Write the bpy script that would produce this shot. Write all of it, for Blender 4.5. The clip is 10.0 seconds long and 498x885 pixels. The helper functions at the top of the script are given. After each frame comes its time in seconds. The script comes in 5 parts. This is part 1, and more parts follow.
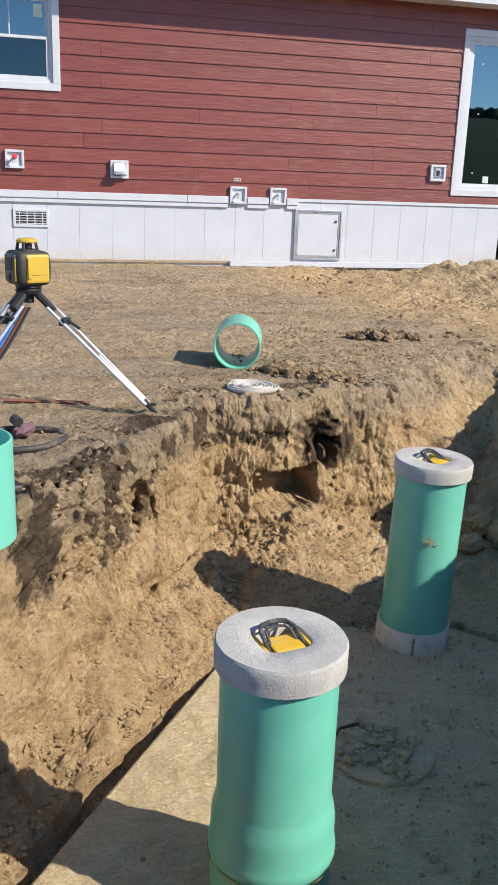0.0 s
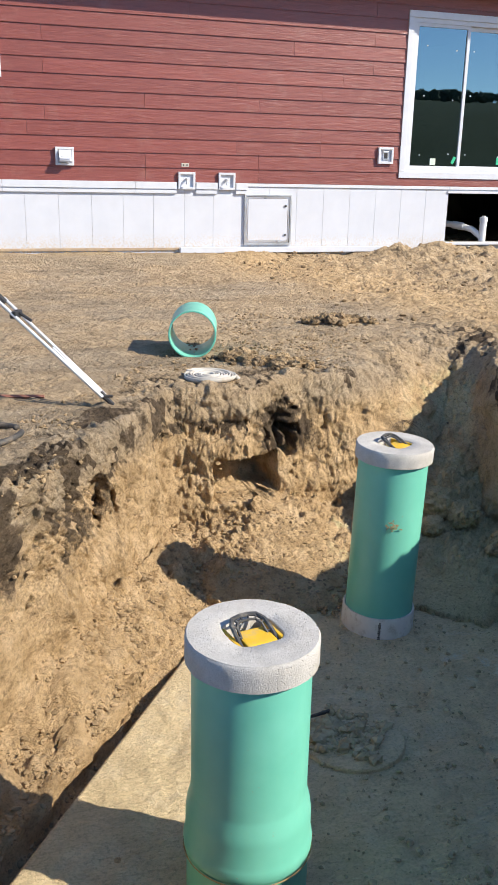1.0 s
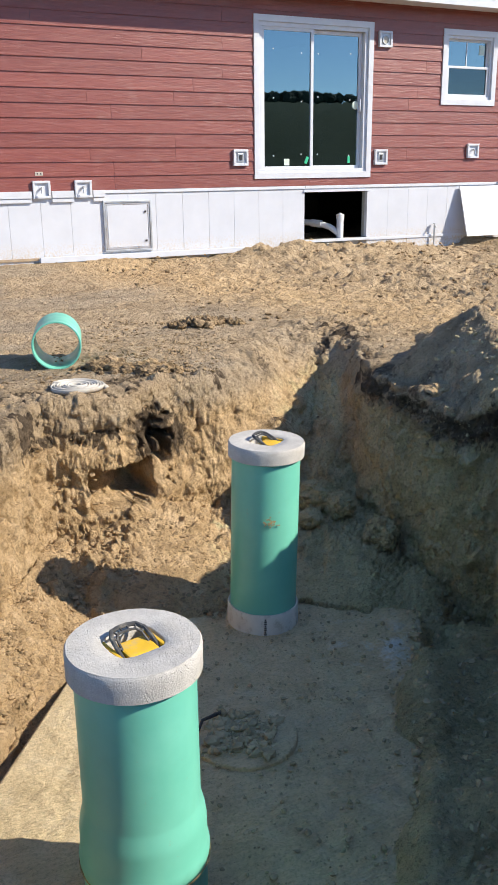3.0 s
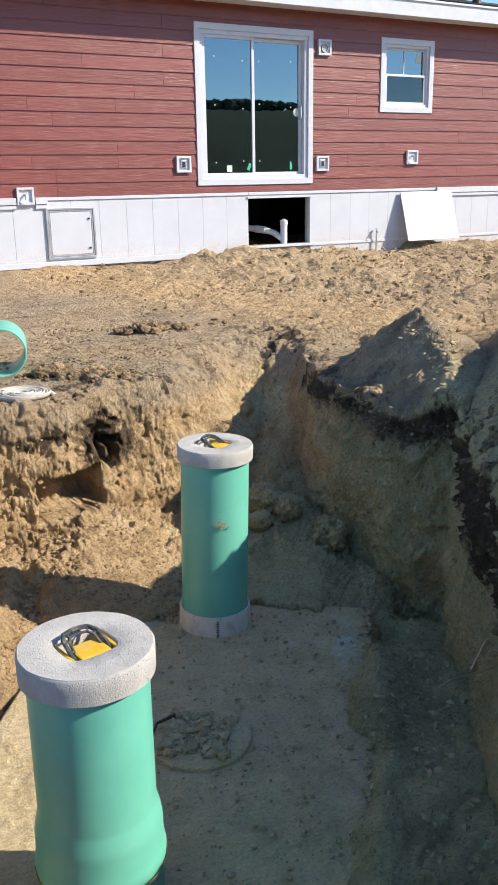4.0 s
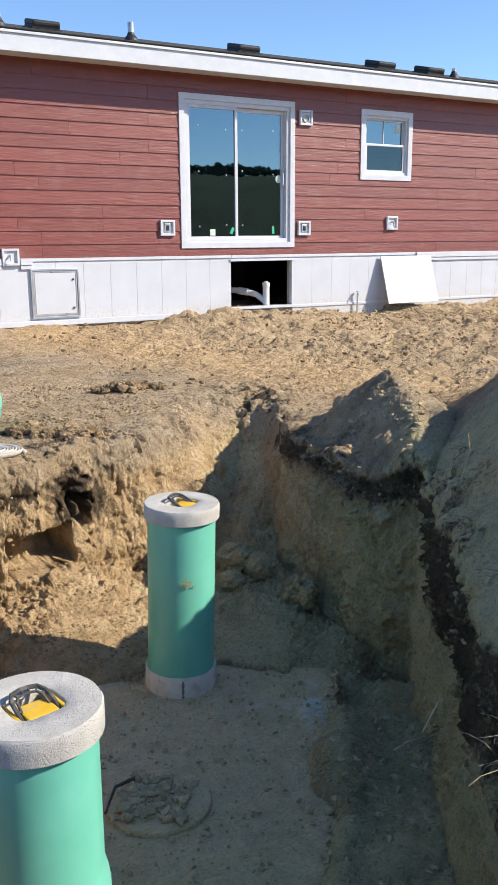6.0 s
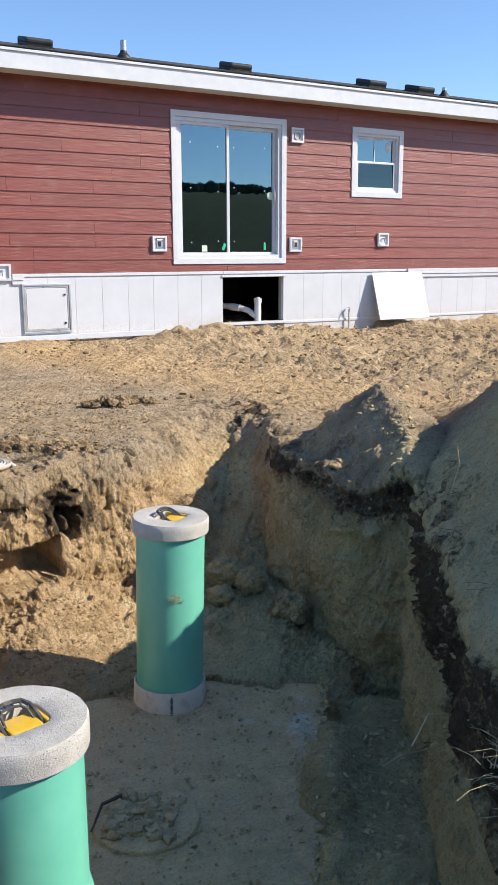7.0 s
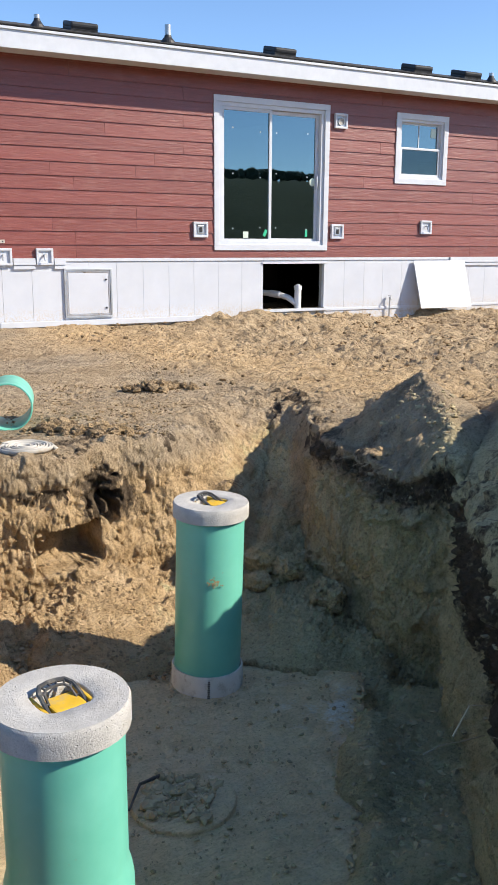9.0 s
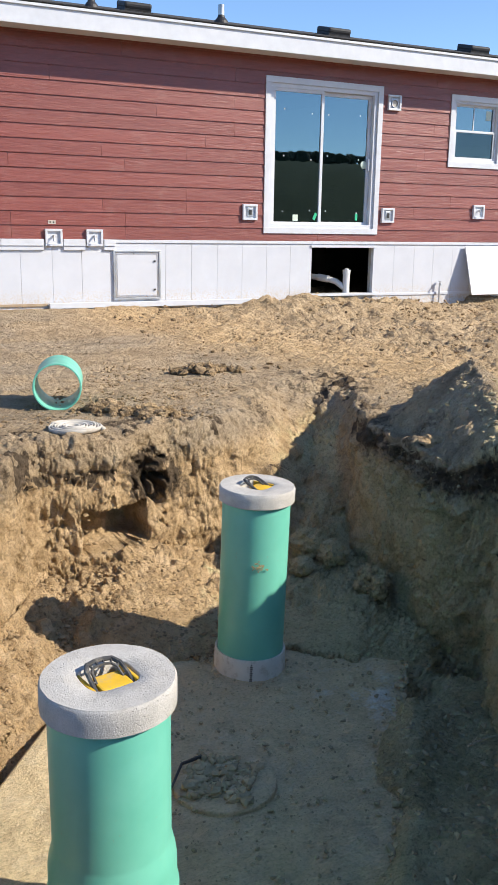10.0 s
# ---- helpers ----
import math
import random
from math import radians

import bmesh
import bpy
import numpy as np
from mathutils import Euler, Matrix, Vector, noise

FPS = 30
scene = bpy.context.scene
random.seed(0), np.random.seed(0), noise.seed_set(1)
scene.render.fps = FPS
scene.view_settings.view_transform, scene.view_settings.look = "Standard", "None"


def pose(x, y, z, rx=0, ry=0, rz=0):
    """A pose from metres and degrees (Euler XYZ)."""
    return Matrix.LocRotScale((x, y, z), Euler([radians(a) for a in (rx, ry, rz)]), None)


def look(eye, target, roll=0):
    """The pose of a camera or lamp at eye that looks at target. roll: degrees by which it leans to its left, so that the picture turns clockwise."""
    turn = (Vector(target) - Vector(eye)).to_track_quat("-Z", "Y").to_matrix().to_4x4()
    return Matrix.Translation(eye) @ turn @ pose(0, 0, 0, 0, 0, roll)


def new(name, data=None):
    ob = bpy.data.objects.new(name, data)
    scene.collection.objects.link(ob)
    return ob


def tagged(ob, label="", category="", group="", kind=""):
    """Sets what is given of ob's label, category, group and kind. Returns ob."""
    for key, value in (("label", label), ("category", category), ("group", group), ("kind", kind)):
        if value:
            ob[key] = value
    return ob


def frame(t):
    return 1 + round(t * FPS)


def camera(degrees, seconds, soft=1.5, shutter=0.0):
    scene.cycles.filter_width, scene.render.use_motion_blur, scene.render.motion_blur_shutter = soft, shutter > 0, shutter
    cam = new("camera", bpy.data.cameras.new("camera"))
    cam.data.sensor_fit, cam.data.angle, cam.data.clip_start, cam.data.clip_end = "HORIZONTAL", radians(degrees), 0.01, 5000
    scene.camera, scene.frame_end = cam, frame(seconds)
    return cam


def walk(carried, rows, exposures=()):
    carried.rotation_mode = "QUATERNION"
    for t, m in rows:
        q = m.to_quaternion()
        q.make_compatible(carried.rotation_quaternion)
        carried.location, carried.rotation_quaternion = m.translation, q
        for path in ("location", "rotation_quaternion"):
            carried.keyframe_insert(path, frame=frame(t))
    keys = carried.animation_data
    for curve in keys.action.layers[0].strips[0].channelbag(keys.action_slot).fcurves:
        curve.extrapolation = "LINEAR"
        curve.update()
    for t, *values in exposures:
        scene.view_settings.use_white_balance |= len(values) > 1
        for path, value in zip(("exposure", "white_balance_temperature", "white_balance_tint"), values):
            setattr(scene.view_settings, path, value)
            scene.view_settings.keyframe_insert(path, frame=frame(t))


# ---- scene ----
cam = camera(31.8, 10.0, soft=0.6)

PATH = [
    (0, (-5.827, -11.547, 0.874), (-5.3337, -9.6976, 0.2969), 2.1),
    (0.5, (-5.815, -11.519, 0.862), (-5.2233, -9.6999, 0.2796), 1.9),
    (1, (-5.847, -11.487, 0.876), (-5.2535, -9.6746, 0.2706), 1.3),
    (1.5, (-5.865, -11.48, 0.872), (-5.281, -9.6678, 0.2596), 0.8),
    (2, (-5.823, -11.494, 0.877), (-5.1966, -9.6938, 0.27), -0.4),
    (2.5, (-5.797, -11.495, 0.878), (-5.053, -9.7391, 0.2773), -0.7),
    (4, (-5.816, -11.537, 0.864), (-4.8664, -9.8757, 0.2817), -0.9),
    (4.5, (-5.768, -11.567, 0.872), (-4.7868, -9.9179, 0.3079), -0.6),
    (5, (-5.708, -11.606, 0.866), (-4.7312, -9.9411, 0.3398), -0.2),
    (5.5, (-5.735, -11.63, 0.884), (-4.7545, -9.9554, 0.3976), -0.3),
    (7, (-5.71, -11.629, 0.858), (-4.7022, -9.9523, 0.4415), -0.2),
    (7.5, (-5.699, -11.626, 0.866), (-4.6802, -9.9551, 0.4531), -0.3),
    (8, (-5.684, -11.614, 0.859), (-4.6539, -9.9511, 0.4458), -0.5),
    (8.5, (-5.691, -11.599, 0.842), (-4.6549, -9.9419, 0.4169), -0.3),
    (9, (-5.735, -11.609, 0.847), (-4.8008, -9.8979, 0.4034), 0.3),
    (9.5, (-5.753, -11.601, 0.848), (-4.8967, -9.8538, 0.3824), 0.5),
    (10, (-5.752, -11.587, 0.847), (-4.9079, -9.838, 0.3661), 0.9),
]
walk(cam, [(t, look(eye, target, roll)) for t, eye, target, roll in PATH], exposures=[(0, 0.31, 6900, 10), (0.5, 0.45, 7000, 10), (1, 0.53, 7000, 10), (2.5, 0.50, 7000, 10), (4, 0.47, 7000, 10), (7.5, 0.42, 7000, 10), (10, 0.45, 7000, 10)])

# ---- world, sun, exposure ----
SUN_EL = 36.0
SUN_DIR = Vector((0.803 * math.cos(radians(SUN_EL)), -0.596 * math.cos(radians(SUN_EL)), math.sin(radians(SUN_EL))))
world = bpy.data.worlds.new("sky")
scene.world = world
world.use_nodes = True
wn = world.node_tree.nodes
sky = wn.new("ShaderNodeTexSky")
sky.sky_type = "NISHITA"
sky.sun_disc = False
sky.sun_elevation = radians(SUN_EL)
sky.sun_rotation = math.atan2(SUN_DIR.x, SUN_DIR.y)
sky.altitude = 3500
sky.air_density, sky.dust_density, sky.ozone_density = 1.0, 3.0, 3.0
deep = wn.new("ShaderNodeHueSaturation")
deep.inputs["Saturation"].default_value = 1.08
world.node_tree.links.new(sky.outputs[0], deep.inputs["Color"])
world.node_tree.links.new(deep.outputs[0], wn["Background"].inputs[0])
wn["Background"].inputs[1].default_value = 0.19
sun_data = bpy.data.lights.new("sun", "SUN")
sun_data.energy, sun_data.angle, sun_data.color = 4.8, radians(0.53), (1.0, 0.94, 0.84)
sun = new("sun", sun_data)
sun.matrix_world = look(SUN_DIR * 40, (0, 0, 0))


# ---- materials ----
def nodes_of(name):
    m = bpy.data.materials.new(name)
    m.use_nodes = True
    nt = m.node_tree
    return m, nt, nt.nodes["Principled BSDF"]


def add(nt, kind, **inputs):
    n = nt.nodes.new(kind)
    for key, value in inputs.items():
        sock = n.inputs[key.replace("_", " ")] if not key[1:].isdigit() else n.inputs[int(key[1:])]
        if isinstance(value, bpy.types.NodeSocket):
            nt.links.new(value, sock)
        else:
            sock.default_value = value
    return n


def rgb(c):
    return (c[0], c[1], c[2], 1.0)


def coords(nt, scale=(1, 1, 1), rot=(0, 0, 0)):
    tc = nt.nodes.new("ShaderNodeNewGeometry")
    mp = add(nt, "ShaderNodeMapping", Vector=tc.outputs["Position"], Scale=scale, Rotation=rot)
    return mp.outputs[0]


def noise_of(nt, scale, detail=4.0, rough=0.55, vec=None, dist=0.0):
    n = add(nt, "ShaderNodeTexNoise", Scale=scale, Detail=detail, Roughness=rough, Distortion=dist)
    nt.links.new(vec if vec is not None else coords(nt), n.inputs["Vector"])
    return n.outputs[0]


def ramp(nt, fac, stops):
    r = nt.nodes.new("ShaderNodeValToRGB")
    nt.links.new(fac, r.inputs[0])
    els = r.color_ramp.elements
    while len(els) < len(stops):
        els.new(0.5)
    for el, (at, col) in zip(els, stops):
        el.position, el.color = at, rgb(col) if len(col) == 3 else col
    return r.outputs[0]


def mixc(nt, fac, a, b, mode="MIX"):
    n = nt.nodes.new("ShaderNodeMix")
    n.data_type, n.blend_type = "RGBA", mode
    for sock, value in ((n.inputs[0], fac), (n.inputs[6], a), (n.inputs[7], b)):
        if isinstance(value, bpy.types.NodeSocket):
            nt.links.new(value, sock)
        else:
            sock.default_value = rgb(value) if isinstance(value, tuple) else value
    return n.outputs[2]


def grey(a):
    return (a, a, a)


def bump(nt, bsdf, height, strength, distance=0.01):
    b = add(nt, "ShaderNodeBump", Strength=strength, Distance=distance, Height=height)
    nt.links.new(b.outputs[0], bsdf.inputs["Normal"])


def plain(name, col, rough=0.5, metal=0.0, var=0.12, scale=8.0, fine=120.0, bumpy=0.08, dust=None, spec=0.5):
    """A paint, plastic or metal with blotches, fine grain and optional settled dust."""
    m, nt, b = nodes_of(name)
    a = noise_of(nt, scale, 5, 0.6)
    f = noise_of(nt, fine, 3, 0.6)
    lo, hi = tuple(max(0, c * (1 - var)) for c in col), tuple(min(1, c * (1 + var)) for c in col)
    c = ramp(nt, a, [(0.3, lo), (0.7, hi)])
    if dust:
        d = ramp(nt, noise_of(nt, scale * 2.5, 6, 0.7), [(0.52, grey(0)), (0.72, grey(0.8))])
        c = mixc(nt, d, c, dust)
    nt.links.new(c, b.inputs["Base Color"])
    r = ramp(nt, a, [(0.25, grey(max(0.02, rough - 0.08))), (0.75, grey(min(1, rough + 0.1)))])
    nt.links.new(r, b.inputs["Roughness"])
    b.inputs["Metallic"].default_value = metal
    b.inputs["Specular IOR Level"].default_value = spec
    if bumpy:
        bump(nt, b, f, bumpy, 0.004)
    return m


SOIL = (0.66, 0.465, 0.265)
DUST = (0.55, 0.43, 0.29)


def soil_material():
    m, nt, b = nodes_of("soil")
    big = noise_of(nt, 0.9, 6, 0.6)
    mid = noise_of(nt, 7, 6, 0.65)
    fine = noise_of(nt, 60, 6, 0.7)
    grit = noise_of(nt, 240, 3, 0.6)
    sub = ramp(nt, mid, [(0.28, (0.44, 0.295, 0.155)), (0.5, SOIL), (0.72, (0.80, 0.585, 0.36))])
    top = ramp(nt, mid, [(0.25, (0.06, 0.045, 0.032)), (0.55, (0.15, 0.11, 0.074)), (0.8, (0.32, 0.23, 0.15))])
    packed = ramp(nt, mid, [(0.25, (0.40, 0.305, 0.205)), (0.55, (0.53, 0.415, 0.285)), (0.8, (0.66, 0.525, 0.37))])
    smear = noise_of(nt, 1.4, 7, 0.68, coords(nt, (0.8, 2.6, 1), (0, 0, 0.12)), 0.6)
    packed = mixc(nt, 1.0, packed, ramp(nt, smear, [(0.34, grey(0.62)), (0.5, grey(0.95)), (0.68, grey(1.12))]), "MULTIPLY")
    # paler olive soil: lifts the shaded pit side through its base colour
    shade_lift = ramp(nt, mid, [(0.25, (0.60, 0.515, 0.29)), (0.55, (0.78, 0.675, 0.40)), (0.8, (0.88, 0.77, 0.49))])
    veg = ramp(nt, mid, [(0.25, (0.03, 0.04, 0.018)), (0.7, (0.07, 0.085, 0.035))])

    def attr(name):
        a = nt.nodes.new("ShaderNodeAttribute")
        a.attribute_name = name
        return a.outputs["Fac"]
    c = mixc(nt, attr("packed"), sub, packed)
    c = mixc(nt, attr("floor"), c, shade_lift)
    speck = add(nt, "ShaderNodeMath", _0=noise_of(nt, 38, 7, 0.72), _1=-0.5)
    wide = add(nt, "ShaderNodeMath", _0=speck.outputs[0], _1=1.5)
    wide.operation = "MULTIPLY"
    patch = add(nt, "ShaderNodeMath", _0=noise_of(nt, 8, 5, 0.65, coords(nt, (1, 1, 0.45))), _1=-0.5)
    broad = add(nt, "ShaderNodeMath", _0=patch.outputs[0], _1=1.6)
    broad.operation = "MULTIPLY"
    both = add(nt, "ShaderNodeMath", _0=wide.outputs[0], _1=broad.outputs[0])
    rag = add(nt, "ShaderNodeMath", _0=both.outputs[0], _1=attr("topsoil_shade"))
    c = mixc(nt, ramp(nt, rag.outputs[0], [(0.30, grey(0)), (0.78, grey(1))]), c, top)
    c = mixc(nt, attr("wild"), c, veg)
    c = mixc(nt, 0.35, c, ramp(nt, big, [(0.3, grey(0.75)), (0.7, grey(1.0))]), "MULTIPLY")
    c = mixc(nt, 0.48, c, ramp(nt, fine, [(0.36, grey(0.30)), (0.50, grey(1.0))]), "MULTIPLY")
    c = mixc(nt, 0.35, c, ramp(nt, grit, [(0.36, grey(0.35)), (0.55, grey(1.0))]), "MULTIPLY")
    nt.links.new(c, b.inputs["Base Color"])
    b.inputs["Roughness"].default_value = 0.95
    b.inputs["Specular IOR Level"].default_value = 0.15
    warp = add(nt, "ShaderNodeVectorMath", _0=coords(nt))
    wob = add(nt, "ShaderNodeTexNoise", Scale=30.0, Detail=3.0)
    wsc = add(nt, "ShaderNodeVectorMath", _0=wob.outputs["Color"])
    wsc.operation = "SCALE"
    wsc.inputs["Scale"].default_value = 0.03
    nt.links.new(wsc.outputs[0], warp.inputs[1])
    lumpy = None
    for sc, wt in ((22.0, 1.0), (48.0, 0.6), (105.0, 0.35)):
        vo = add(nt, "ShaderNodeTexVoronoi", Scale=sc, Vector=warp.outputs[0])
        one = add(nt, "ShaderNodeMath", _0=vo.outputs["Distance"], _1=-wt / sc * 22)
        one.operation = "MULTIPLY"
        pick = add(nt, "ShaderNodeMath", _0=one.outputs[0], _1=ramp(nt, noise_of(nt, sc * 0.22, 3, 0.6), [(0.4, grey(0.1)), (0.65, grey(1))]))
        pick.operation = "MULTIPLY"
        lumpy = pick.outputs[0] if lumpy is None else add(nt, "ShaderNodeMath", _0=lumpy, _1=pick.outputs[0]).outputs[0]
    rel = add(nt, "ShaderNodeMath", _0=lumpy, _1=noise_of(nt, 34, 10, 0.80))
    bump(nt, b, rel.outputs[0], 1.0, 0.033)
    return m


def siding_material():
    m, nt, b = nodes_of("red_siding")
    oi = nt.nodes.new("ShaderNodeObjectInfo")
    off = add(nt, "ShaderNodeVectorMath", _0=coords(nt, (1.6, 1, 26)))
    comb = add(nt, "ShaderNodeCombineXYZ", X=oi.outputs["Random"], Y=oi.outputs["Random"], Z=oi.outputs["Random"])
    sc = add(nt, "ShaderNodeVectorMath", _0=comb.outputs[0])
    sc.operation = "SCALE"
    sc.inputs["Scale"].default_value = 60
    nt.links.new(sc.outputs[0], off.inputs[1])
    grain = noise_of(nt, 2.2, 8, 0.62, off.outputs[0], 1.2)
    knots = noise_of(nt, 1.3, 3, 0.5, coords(nt, (1.2, 1, 9)), 2.5)
    base = ramp(nt, grain, [(0.3, (0.185, 0.043, 0.032)), (0.55, (0.245, 0.060, 0.045)), (0.75, (0.30, 0.086, 0.067))])
    tone = ramp(nt, oi.outputs["Random"], [(0.0, grey(0.86)), (1.0, grey(1.0))])
    c = mixc(nt, 1.0, base, tone, "MULTIPLY")
    c = mixc(nt, ramp(nt, noise_of(nt, 2.4, 6, 0.7), [(0.55, grey(0)), (0.75, grey(0.16))]), c, (0.42, 0.30, 0.24))
    nt.links.new(c, b.inputs["Base Color"])
    nt.links.new(ramp(nt, grain, [(0.3, grey(0.32)), (0.7, grey(0.5))]), b.inputs["Roughness"])
    b.inputs["Specular IOR Level"].default_value = 0.65
    h = mixc(nt, 0.5, grain, knots)
    bump(nt, b, h, 0.7, 0.009)
    return m


def white_skirt_material():
    m, nt, b = nodes_of("white_vinyl")
    a = noise_of(nt, 3, 5, 0.6)
    pos = nt.nodes.new("ShaderNodeNewGeometry")
    sep = add(nt, "ShaderNodeSeparateXYZ", Vector=pos.outputs["Position"])
    splash = add(nt, "ShaderNodeMapRange", Value=sep.outputs["Z"])
    for i, v in ((1, -0.22), (2, 0.02), (3, 1.0), (4, 0.0)):
        splash.inputs[i].default_value = v
    spots = ramp(nt, noise_of(nt, 45, 6, 0.75), [(0.45, grey(0)), (0.62, grey(1))])
    d = mixc(nt, 1.0, spots, splash.outputs[0], "MULTIPLY")
    c = ramp(nt, a, [(0.3, (0.565, 0.59, 0.645)), (0.7, (0.625, 0.65, 0.705))])
    c = mixc(nt, d, c, DUST)
    nt.links.new(c, b.inputs["Base Color"])
    b.inputs["Roughness"].default_value = 0.42
    bump(nt, b, noise_of(nt, 90, 3, 0.5), 0.05, 0.003)
    return m


def green_pvc_material():
    m, nt, b = nodes_of("green_pvc")
    a = noise_of(nt, 5, 5, 0.6)
    streak = noise_of(nt, 3.0, 6, 0.65, coords(nt, (9, 9, 0.8)))
    c = ramp(nt, a, [(0.3, (0.13, 0.49, 0.38)), (0.7, (0.165, 0.55, 0.435))])
    c = mixc(nt, ramp(nt, streak, [(0.50, grey(0)), (0.78, grey(0.22))]), c, (0.20, 0.54, 0.39))
    dirt = ramp(nt, noise_of(nt, 26, 6, 0.75), [(0.64, grey(0)), (0.74, grey(0.75))])
    c = mixc(nt, dirt, c, (0.34, 0.31, 0.20))
    nt.links.new(c, b.inputs["Base Color"])
    nt.links.new(ramp(nt, streak, [(0.3, grey(0.30)), (0.7, grey(0.5))]), b.inputs["Roughness"])
    bump(nt, b, noise_of(nt, 40, 4, 0.6), 0.05, 0.003)
    return m


def concrete_material(name, lo, hi, dirt, amount=0.6):
    m, nt, b = nodes_of(name)
    a = noise_of(nt, 9, 6, 0.65)
    f = noise_of(nt, 170, 4, 0.7)
    vor = add(nt, "ShaderNodeTexVoronoi", Scale=75.0, Vector=coords(nt))
    pits = ramp(nt, vor.outputs["Distance"], [(0.08, grey(0.0)), (0.2, grey(1.0))])
    c = ramp(nt, a, [(0.3, lo), (0.7, hi)])
    c = mixc(nt, ramp(nt, noise_of(nt, 4, 6, 0.7), [(0.45, grey(0)), (0.7, grey(amount))]), c, dirt)
    c = mixc(nt, 0.5, c, ramp(nt, f, [(0.3, grey(0.6)), (0.6, grey(1))]), "MULTIPLY")
    nt.links.new(c, b.inputs["Base Color"])
    b.inputs["Roughness"].default_value = 0.9
    h = mixc(nt, 0.55, f, pits)
    bump(nt, b, h, 1.0, 0.007)
    return m


CHALK_AT = (-3.375, -8.16, -1.53)   # pale chalky smear on the tank


def tank_material():
    m, nt, b = nodes_of("tank_top")
    a = noise_of(nt, 6, 7, 0.68)
    f = noise_of(nt, 70, 6, 0.72)
    g = noise_of(nt, 220, 3, 0.6)
    scratch = noise_of(nt, 10, 5, 0.65, coords(nt, (1.2, 6, 1), (0, 0, 0.6)), 1.8)
    c = ramp(nt, a, [(0.28, (0.64, 0.505, 0.305)), (0.5, (0.77, 0.615, 0.38)), (0.75, (0.87, 0.71, 0.45))])
    chalk = ramp(nt, noise_of(nt, 5.0, 8, 0.75), [(0.50, grey(0)), (0.62, grey(0.8))])
    near = add(nt, "ShaderNodeVectorMath", _0=coords(nt), _1=CHALK_AT)
    near.operation = "DISTANCE"
    spot_w = ramp(nt, near.outputs["Value"], [(0.10, grey(1)), (0.42, grey(0.12))])
    c = mixc(nt, mixc(nt, 1.0, chalk, spot_w, "MULTIPLY"), c, (0.86, 0.88, 0.84))
    c = mixc(nt, 0.45, c, ramp(nt, scratch, [(0.35, grey(0.65)), (0.6, grey(1))]), "MULTIPLY")
    c = mixc(nt, 0.40, c, ramp(nt, f, [(0.36, grey(0.35)), (0.52, grey(1))]), "MULTIPLY")
    nt.links.new(c, b.inputs["Base Color"])
    b.inputs["Roughness"].default_value = 0.92
    b.inputs["Specular IOR Level"].default_value = 0.2
    h = mixc(nt, 0.45, mixc(nt, 0.5, f, scratch), mixc(nt, 0.3, a, g))
    bump(nt, b, h, 1.0, 0.045)
    return m


def glass_material(name, mirror=0.45):
    m, nt, b = nodes_of(name)
    out = nt.nodes["Material Output"]
    gl = add(nt, "ShaderNodeBsdfGlossy", Color=(0.28, 0.40, 0.45, 1), Roughness=0.012)
    bump_n = add(nt, "ShaderNodeBump", Strength=0.04, Distance=0.02, Height=noise_of(nt, 2.6, 2, 0.5))
    nt.links.new(bump_n.outputs[0], gl.inputs["Normal"])
    tr = add(nt, "ShaderNodeBsdfTransparent", Color=(0.30, 0.34, 0.33, 1))
    mx = add(nt, "ShaderNodeMixShader", _0=mirror, _1=tr.outputs[0], _2=gl.outputs[0])
    nt.links.new(mx.outputs[0], out.inputs[0])
    return m


def shingle_material():
    m, nt, b = nodes_of("roof_shingle")
    c = ramp(nt, noise_of(nt, 30, 6, 0.7), [(0.3, (0.025, 0.024, 0.024)), (0.7, (0.07, 0.066, 0.062))])
    nt.links.new(c, b.inputs["Base Color"])
    b.inputs["Roughness"].default_value = 0.9
    bump(nt, b, noise_of(nt, 200, 3, 0.6), 0.5, 0.006)
    return m


M_SOIL = soil_material()
M_SIDING = siding_material()
M_SKIRT = white_skirt_material()
M_TRIM = plain("white_trim", (0.61, 0.635, 0.685), 0.4, var=0.05, bumpy=0.03)
M_PVC = green_pvc_material()
M_WHITE_PVC = plain("white_pvc", (0.66, 0.64, 0.58), 0.45, var=0.1, dust=(0.30, 0.25, 0.17))
M_PIPE_WHITE = plain("clean_white_pvc", (0.74, 0.75, 0.76), 0.35, var=0.05)
M_LID = concrete_material("pale_concrete", (0.44, 0.425, 0.40), (0.60, 0.585, 0.555), (0.43, 0.37, 0.29), 0.3)
M_TANK = tank_material()
M_GLASS = glass_material("window_glass")
M_SCREENED = glass_material("screened_glass", 0.16)
M_SHINGLE = shingle_material()
M_BLACK = plain("black_plastic", (0.022, 0.022, 0.024), 0.5, var=0.25, bumpy=0.1)
M_DUSTY_BLACK = plain("dusty_black_plastic", (0.045, 0.043, 0.04), 0.6, var=0.3, dust=(0.26, 0.2, 0.14))
M_GREYPL = plain("grey_plastic", (0.055, 0.055, 0.055), 0.5, var=0.2, dust=(0.3, 0.27, 0.22))
M_YELLOW = plain("yellow_plastic", (0.72, 0.44, 0.03), 0.5, var=0.12, dust=(0.5, 0.38, 0.2))
M_LASER_Y = plain("yellow_housing", (0.56, 0.37, 0.045), 0.42, var=0.06)
M_DARKGREY = plain("dark_grey_housing", (0.045, 0.041, 0.036), 0.5, var=0.15)
M_PANEL = plain("grey_panel", (0.09, 0.082, 0.07), 0.45, var=0.08)
M_ALU = plain("aluminium", (0.72, 0.72, 0.74), 0.32, metal=0.85, var=0.06)
M_GALV = plain("galvanised_metal", (0.50, 0.52, 0.54), 0.4, metal=0.7, var=0.15)
